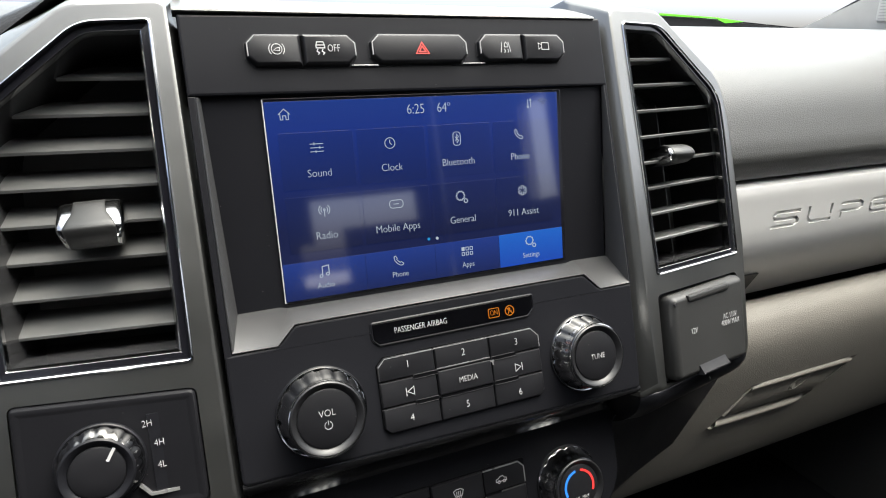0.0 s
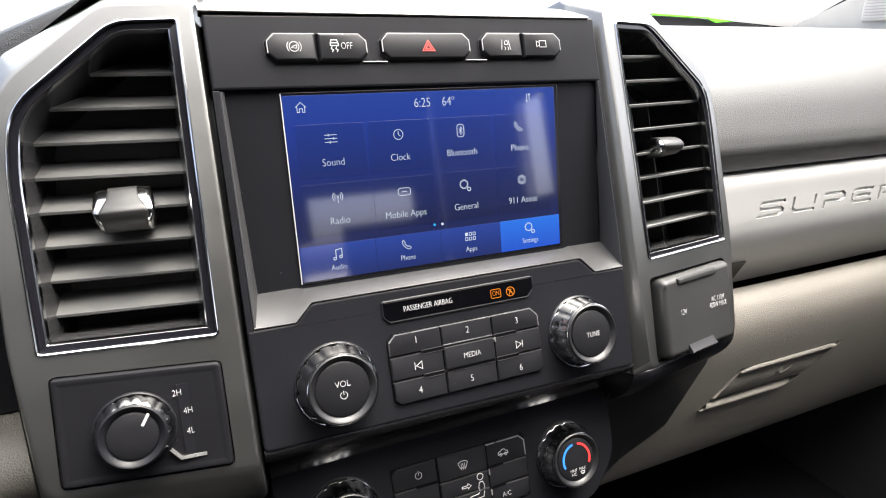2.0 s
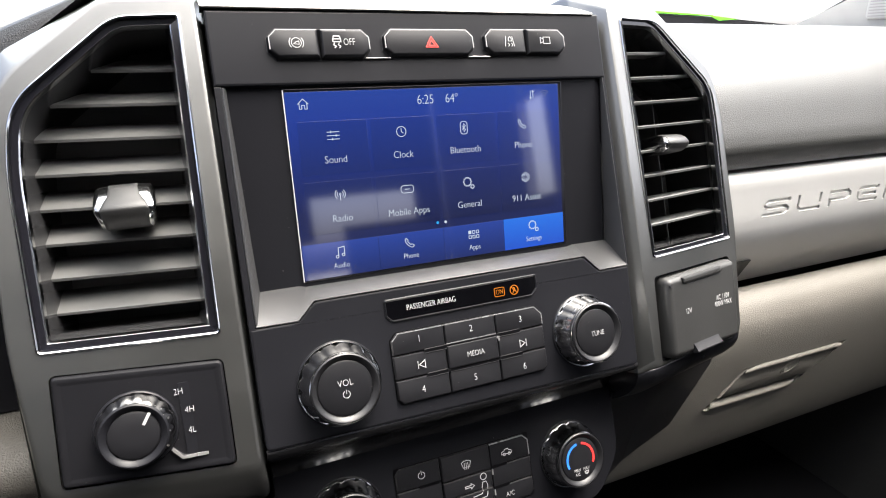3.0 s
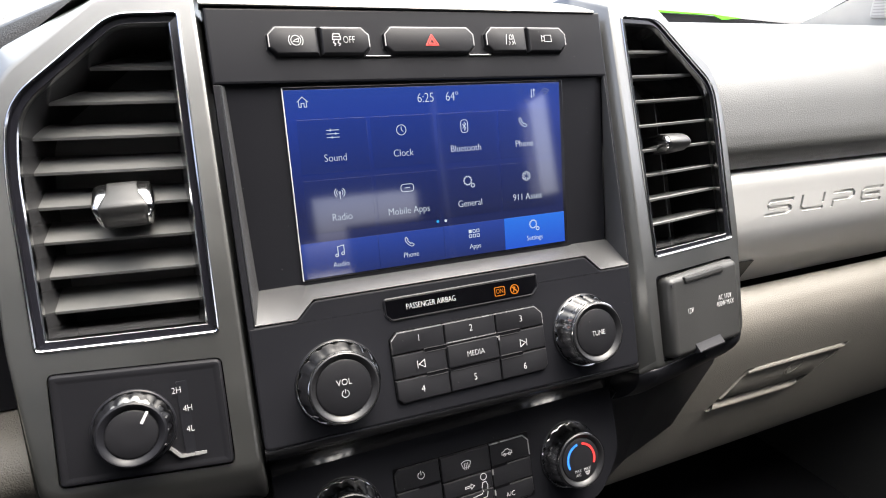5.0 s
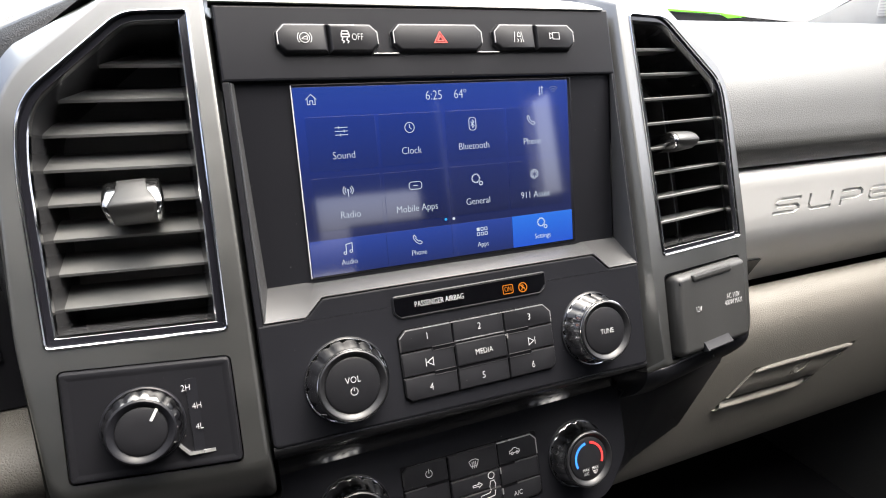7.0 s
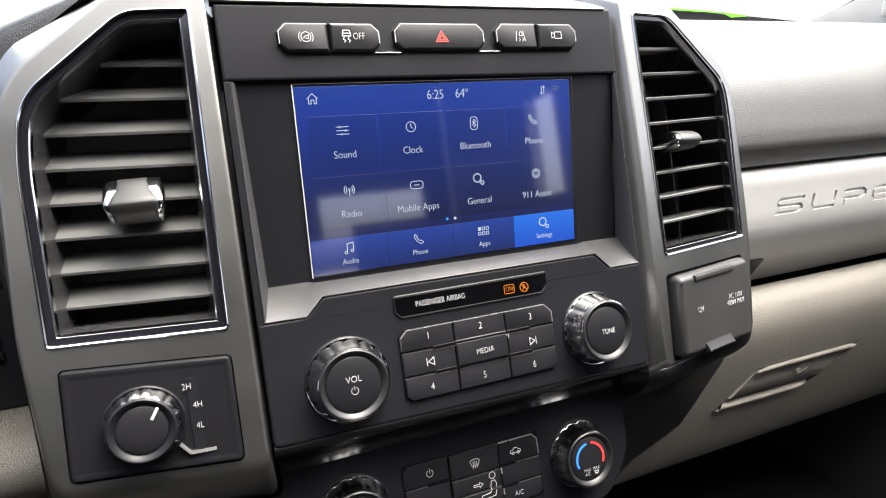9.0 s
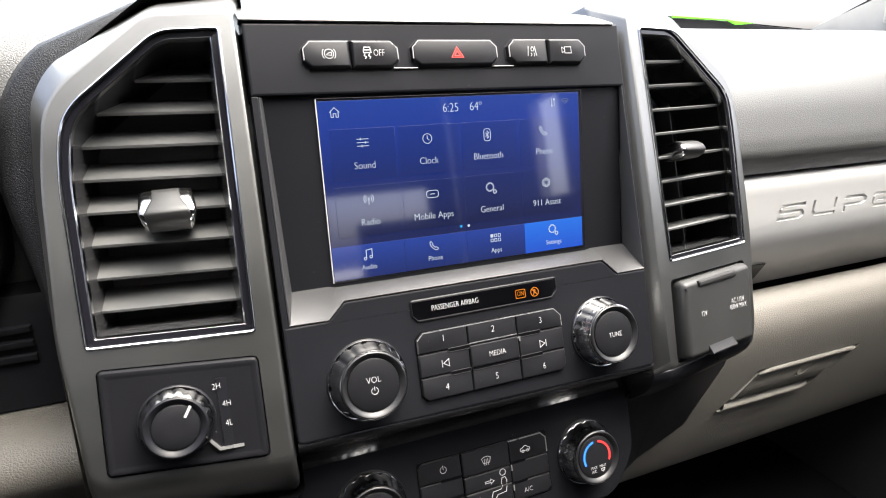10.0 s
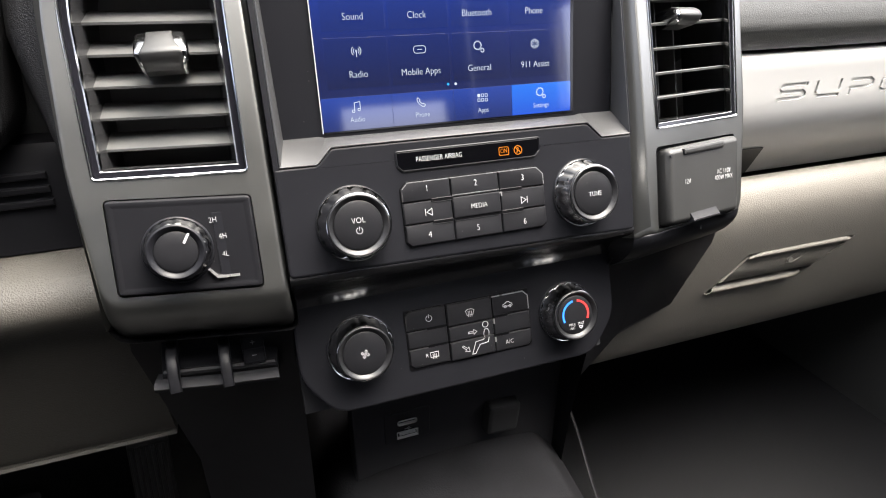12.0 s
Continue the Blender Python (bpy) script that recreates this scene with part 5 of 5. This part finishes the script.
        part("vane", turned(box(x - 0.0006, x + 0.0006, 0.030, 0.056, -0.060, 0.050, 0.0003)), PULL, v)
    # thumb tab on the middle slat: rubber middle with chrome cheeks
    cx = XC + s * (0.1752 if s < 0 else 0.1795)
    z0 = 0.0022 if s < 0 else 0.0098
    h = 0.0102 if s < 0 else 0.0060
    def tab(levels, widths, fronts, back):
        return loft([[(cx - w, back, z0 + h * l), (cx + w, back, z0 + h * l), (cx + w, f + 0.0022, z0 + h * l), (cx + w * 0.93, f + 0.0006, z0 + h * l), (cx + w * 0.80, f, z0 + h * l),
                      (cx - w * 0.80, f, z0 + h * l), (cx - w * 0.93, f + 0.0006, z0 + h * l), (cx - w, f + 0.0022, z0 + h * l)] for l, w, f in zip(levels, widths, fronts)], True, True)

    levels = (1.0, 0.80, 0.40, 0.05, -0.22, -0.34, -0.75, -1.05)
    fronts = (0.0070, 0.0034, 0.0002, -0.0026, -0.0046, -0.0046, -0.0012, 0.0030) if s < 0 else (0.0040, 0.0000, -0.0036, -0.0050, -0.0056, -0.0054, -0.0036, 0.0010)
    body = part("tab", turned(tab(levels, (0.0124, 0.0130, 0.0136, 0.0139, 0.0139, 0.0136, 0.0124, 0.0114) if s < 0 else (0.0112, 0.0118, 0.0122, 0.0124, 0.0124, 0.0122, 0.0116, 0.0108), fronts, 0.020)), CHROME if s < 0 else SMOKE, v, "chrome cheeked thumb tab", angle=40)
    part("tab_pad", turned(tab((1.03, 0.83, 0.42, 0.07, -0.21, -0.35, -0.77, -1.10), (0.0070, 0.0070, 0.0078, 0.0100, 0.0114, 0.0116, 0.0108, 0.0100) if s < 0 else (0.0096, 0.0100, 0.0106, 0.0110, 0.0112, 0.0112, 0.0104, 0.0094), [f - 0.0010 for f in fronts], 0.018)), COVER, body, "grey rubber pad", angle=40)


vent_column(1)
vent_column(-1)


def drive_selector():
    t = thing("drive_selector", "black four-wheel-drive selector plate with a round knob", "switch panel")
    o = fillet(shifted(PLATE[-1], -1), 0.004, 4)
    part("plate", turned(loft([at_y(inset(o, 0.0006), 0.012), at_y(inset(o, 0.0006), 0.0002), at_y(inset(o, 0.0011), -0.0014), at_y(inset(o, 0.0018), -0.0022), at_y(inset(o, 0.0027), -0.0024), at_y(inset(o, 0.0038), -0.0022), at_y(inset(o, 0.0048), -0.0020), at_y(inset(o, 0.0052), -0.0020)], True, True)), BLACK, t)
    y = -0.0020 + 0.13 * 0.038
    part("tick_window", slab(rect(-0.1605, -0.1475, -0.1265, -0.0895), y - 0.0002, y + 0.002, 0.0001), SATIN, t)
    yy = y - 0.0008
    lettering("lettering", "2H", 0.0045, -0.1606, -0.0936, yy, PRINT, t, 0.82)
    lettering("lettering", "4H", 0.0045, -0.1566, -0.1034, yy, PRINT, t, 0.82)
    lettering("lettering", "4L", 0.0045, -0.1567, -0.1137, yy, PRINT, t, 0.82)
    part("marker_line", strokes([[(-0.1668, -0.1208), (-0.1625, -0.1262), (-0.1508, -0.1268)]], 0.0015, yy - 0.0004, thick=0.0014), EDGE, t, "thin silver line")
    k, f = knob("knob", "round black selector knob with a smoked side", -0.1812, -0.1078, y, 0.0168, 0.0150, 0.0120, KNOBSIDE, t)
    bm = strokes([[(-0.0016, -0.0026), (0.0016, 0.0026)]], 0.0013, f - 0.0002, -0.1750, -0.1010)
    part("pointer", bm, PRINT, k, "white pointer mark")


drive_selector()


def outlet_cover():
    t = thing("outlet_cover", "charcoal hinged cover over the power sockets", "socket cover")
    o = fillet([(0.1492, -0.1408), (0.2222, -0.1388), (0.2262, -0.0822), (0.1518, -0.0862)], 0.0045, 4)
    lid = part("lid", turned(loft([at_y(inset(o, -0.0012), 0.008), at_y(inset(o, -0.0010), -0.0030), at_y(o, -0.0052), at_y(inset(o, 0.0010), -0.0066), at_y(inset(o, 0.0024), -0.0075), at_y(inset(o, 0.0034), -0.0077), at_y(inset(o, 0.0038), -0.0077)], True, True)), COVER, t)
    part("hinge_hole", turned(lathe(0.1535, -0.0905, [(0.0011, -0.0065), (0.0011, -0.0078), (0.0007, -0.0078)], 14)), MATTE, lid, "small dark hinge hole")
    base = fillet(shifted(PLATE[1], 1), 0.004, 4)
    part("frame", turned(slab(inset(base, 0.0004), 0.0045, 0.0095, 0.0006)), MATTE, t, "black frame behind the lid")
    part("hinge", turned(slab(fillet([(0.1655, -0.0908), (0.2075, -0.0888), (0.2075, -0.0838), (0.1650, -0.0862)], 0.001, 2), -0.0094, 0.0, 0.0014)), COVER, t)
    tab = [(0.1698, -0.1410), (0.1990, -0.1394), (0.1975, -0.1325), (0.1690, -0.1342)]
    bm = loft([at_y(tab, 0.0), at_y(tab, -0.0076), [(x, -0.0110 if z < -0.137 else -0.0080, z) for x, z in inset(tab, 0.0008)], [(x, -0.0112 if z < -0.137 else -0.0082, z) for x, z in inset(tab, 0.0018)]], True, True)
    part("pull_tab", turned(bm), MATTE, t, "lighter grey pull tab")
    y = -0.0077 + 0.13 * 0.0430 - 0.0005
    for name, words, size, x, z, dy in (("lettering", "12V", 0.0054, 0.1680, -0.1106, 0.0), ("lettering", "AC 110V", 0.0054, 0.2066, -0.1068, 0.0050), ("lettering", "400W MAX", 0.0054, 0.2064, -0.1114, 0.0050)):
        ob = lettering(name, words, size, x, z, y + dy, PRINT, t, 0.74)
        for v in ob.data.vertices:
            v.co.y += 0.13 * (v.co.x - x)
    s = thing("trim_screw_slot", "small slot in the lower edge of the surround", "trim mark")
    part("slot", slab(rect(0.1895, 0.1903, -0.1505, -0.1465), 0.0105, 0.02, 0.0001), COVER, s)


outlet_cover()

# ---- below the panels ----
def brake_controller():
    t = thing("brake_controller", "black trailer brake lever unit in a small tray", "control panel")
    # sunk box open to the front: back, floor with a lighter lip, side walls
    part("recess", slab([(-0.2105, -0.2005), (-0.1370, -0.2065), (-0.1340, -0.1720), (-0.2060, -0.1660)], 0.0560, 0.066, 0.001), BLACK, t)
    lip = ((0.016, 0.004), (0.000, 0.0042), (-0.006, 0.0034), (-0.0085, 0.0010), (-0.0070, -0.0014), (0.0, -0.003), (0.016, -0.004))
    part("tray_lip", loft([[(x, 0.052 + a, z + b) for a, b in lip] for x, z in ((-0.2135, -0.1985), (-0.1755, -0.2035), (-0.1375, -0.2070))], True, True), MATTE, t, angle=60)
    part("shelf", loft([[(x, 0.056 - a, z + b) for a, b in ((-0.002, 0.004), (0.003, 0.0038), (0.0042, 0.0022), (0.003, 0.0), (-0.002, 0.0))] for x, z in ((-0.2080, -0.1930), (-0.1385, -0.2000))], True, True), MATTE, t)
    for x, tall in ((-0.2000, 0.0), (-0.1690, 0.001)):
        z = -0.186 - (x + 0.2) * 0.13
        line = smooth_line([(0.060, 0.016), (0.050, 0.0155), (0.042, 0.0120), (0.0355, 0.0045), (0.0325, -0.005), (0.0320, -0.0125)], 3)
        rear = smooth_line([(0.0375, -0.0140), (0.0400, -0.0060), (0.0440, 0.0015), (0.0500, 0.0065), (0.060, 0.0085)], 3)
        prof = line + rear
        loops = []
        for dx, k in ((-0.0034, 0.0016), (-0.0030, 0.0005), (-0.0022, 0.0), (0.0022, 0.0), (0.0030, 0.0005), (0.0034, 0.0016)):
            loops.append([(x + dx, y + (k if i < len(line) else -k), z + tall + b) for i, (y, b) in enumerate(prof)])
        lever = part("lever", loft(loops, True, True), BLACK, t, angle=50)
        # slim highlight down the right edge, laid on as a bright strip
        part("lever_highlight", strokes([[(0.0006, 0.0105), (0.0008, 0.002), (0.0, -0.0095)]], 0.0005, 0.0330, x + 0.0029, z), SMOKE, lever, "thin bright strip for the lever's highlight")
    button = part("gain_button", slab(fillet(rect(-0.1585, -0.1440, -0.1955, -0.1745), 0.0016), 0.0500, 0.06, 0.0012), BLACK, t)
    part("button_gap", box(-0.1580, -0.1445, 0.0496, 0.0505, -0.1853, -0.1847, 0.0001), MATTE, button)
    part("icon", strokes([[(-0.0014, 0), (0.0014, 0)]], 0.0004, 0.0496, -0.1512, -0.1805), DIALPRINT, button)
    part("icon", strokes([[(0, -0.0014), (0, 0.0014)]], 0.0004, 0.0494, -0.1512, -0.1805), DIALPRINT, button)
    part("icon", strokes([[(-0.0014, 0), (0.0014, 0)]], 0.0004, 0.0496, -0.1512, -0.1895), DIALPRINT, button)


brake_controller()


def media_pocket():
    t = thing("media_pocket", "black storage pocket with two usb sockets", "storage tray", m=DASH)
    part("back_plate", box(-0.083, 0.128, 0.031, 0.05, -0.42, -0.290, 0.002), MATTE, t)
    hub = part("usb_hub", slab(fillet(rect(-0.055, -0.012, -0.352, -0.318), 0.003), 0.0300, 0.036, 0.001), MATTE, t)
    o = fillet(rect(-0.0085, 0.0085, -0.002, 0.002), 0.002, 4)
    bm = ring([(x - 0.034, z - 0.329) for x, z in o], [(-0.0008, 0.0285), (-0.0008, 0.0278), (0.0, 0.0276), (0.0006, 0.030)])
    part("usb_c_port", bm, PRINT, hub, "small grey usb socket rim")
    o = rect(-0.0095, 0.0095, -0.0034, 0.0034)
    bm = ring([(x - 0.034, z - 0.3430) for x, z in o], [(-0.0006, 0.0285), (-0.0006, 0.0278), (0.0, 0.0276), (0.0006, 0.030)])
    part("usb_a_port", bm, PRINT, hub, "usb socket rim")
    part("usb_tongue", box(-0.0415, -0.0265, 0.0282, 0.031, -0.3435, -0.3412, 0.0002), PRINT, hub)
    part("icon", strokes([[(-0.003, 0), (0.0034, 0)], [(-0.001, 0), (0.001, 0.0014), (0.002, 0.0014)], [(0.0, 0), (0.0014, -0.0014), (0.0024, -0.0014)]], 0.0005, 0.0280, -0.034, -0.3365), PRINT, hub)
    part("socket_cap", slab(fillet([(0.041, -0.364), (0.074, -0.366), (0.077, -0.333), (0.043, -0.330)], 0.006), 0.0190, 0.034, 0.004), RUBBER, t, "soft rubber socket cap")


media_pocket()


def tunnel():
    prof = [(-0.135, -0.66), (-0.125, -0.50), (-0.110, -0.42), (-0.080, -0.388), (0.0, -0.380), (0.085, -0.385), (0.110, -0.40), (0.135, -0.45), (0.165, -0.66)]
    line = smooth_line(prof, 3)
    bm = loft([[(x, y, z - d * (1 if z > -0.6 else 0)) for x, z in line] for y, d in ((0.30, -0.02), (0.02, 0.0), (-0.15, 0.03), (-0.4, 0.08), (-0.9, 0.16))], closed=False)
    setting("tunnel", bm, CARPET, "black carpeted tunnel running back between the footwells", category="floor")
    s = thing("carpet_welt", "black rubber welt along the tunnel carpet edge", "trim strip", m=DASH)
    pts = smooth_line([(0.135, 0.06, ), (0.128, 0.0), (0.118, -0.06), (0.112, -0.14)], 4)
    loops = []
    for i, (x, y) in enumerate(pts):
        z = -0.335 - 0.095 * i / (len(pts) - 1)
        loops.append([(x + 0.0018 * math.cos(a), y, z + 0.0018 * math.sin(a)) for a in [2 * math.pi * k / 8 for k in range(8)]])
    part("welt", loft(loops, True, True), GAP, s)


tunnel()


def pedals():
    def pedal(name, label, x0, x1, y0, z0, z1, lean):
        t = thing(name, label, "pedal", "pedals", m=DASH)
        h = z1 - z0
        o = fillet(rect(x0, x1, 0, h), 0.008)
        bm = slab(o, 0, 0.012, 0.003)
        bm.transform(Matrix.Translation((0, y0, z0)) @ Matrix.Rotation(radians(-lean), 4, "X"))
        part("pad", bm, RUBBER, t)
        n = 7
        for i in range(n):
            x = x0 + (x1 - x0) * (i + 0.9) / (n + 0.8)
            bm = box(x - 0.0022, x + 0.0022, -0.003, 0.001, 0.010, h - 0.010, 0.0012)
            bm.transform(Matrix.Translation((0, y0, z0)) @ Matrix.Rotation(radians(-lean), 4, "X"))
            part("rib", bm, RUBBER, t)
        bm = box((x0 + x1) / 2 - 0.008, (x0 + x1) / 2 + 0.008, 0.012, 0.03, h * 0.6, h + 0.25, 0.002)
        bm.transform(Matrix.Translation((0, y0, z0)) @ Matrix.Rotation(radians(-lean), 4, "X"))
        part("arm", bm, BLACK, t)
    pedal("accelerator_pedal", "black ribbed rubber accelerator pedal", -0.335, -0.285, 0.27, -0.655, -0.515, 22)
    pedal("brake_pedal", "black ribbed rubber brake pedal", -0.53, -0.42, 0.25, -0.58, -0.52, 22)


pedals()
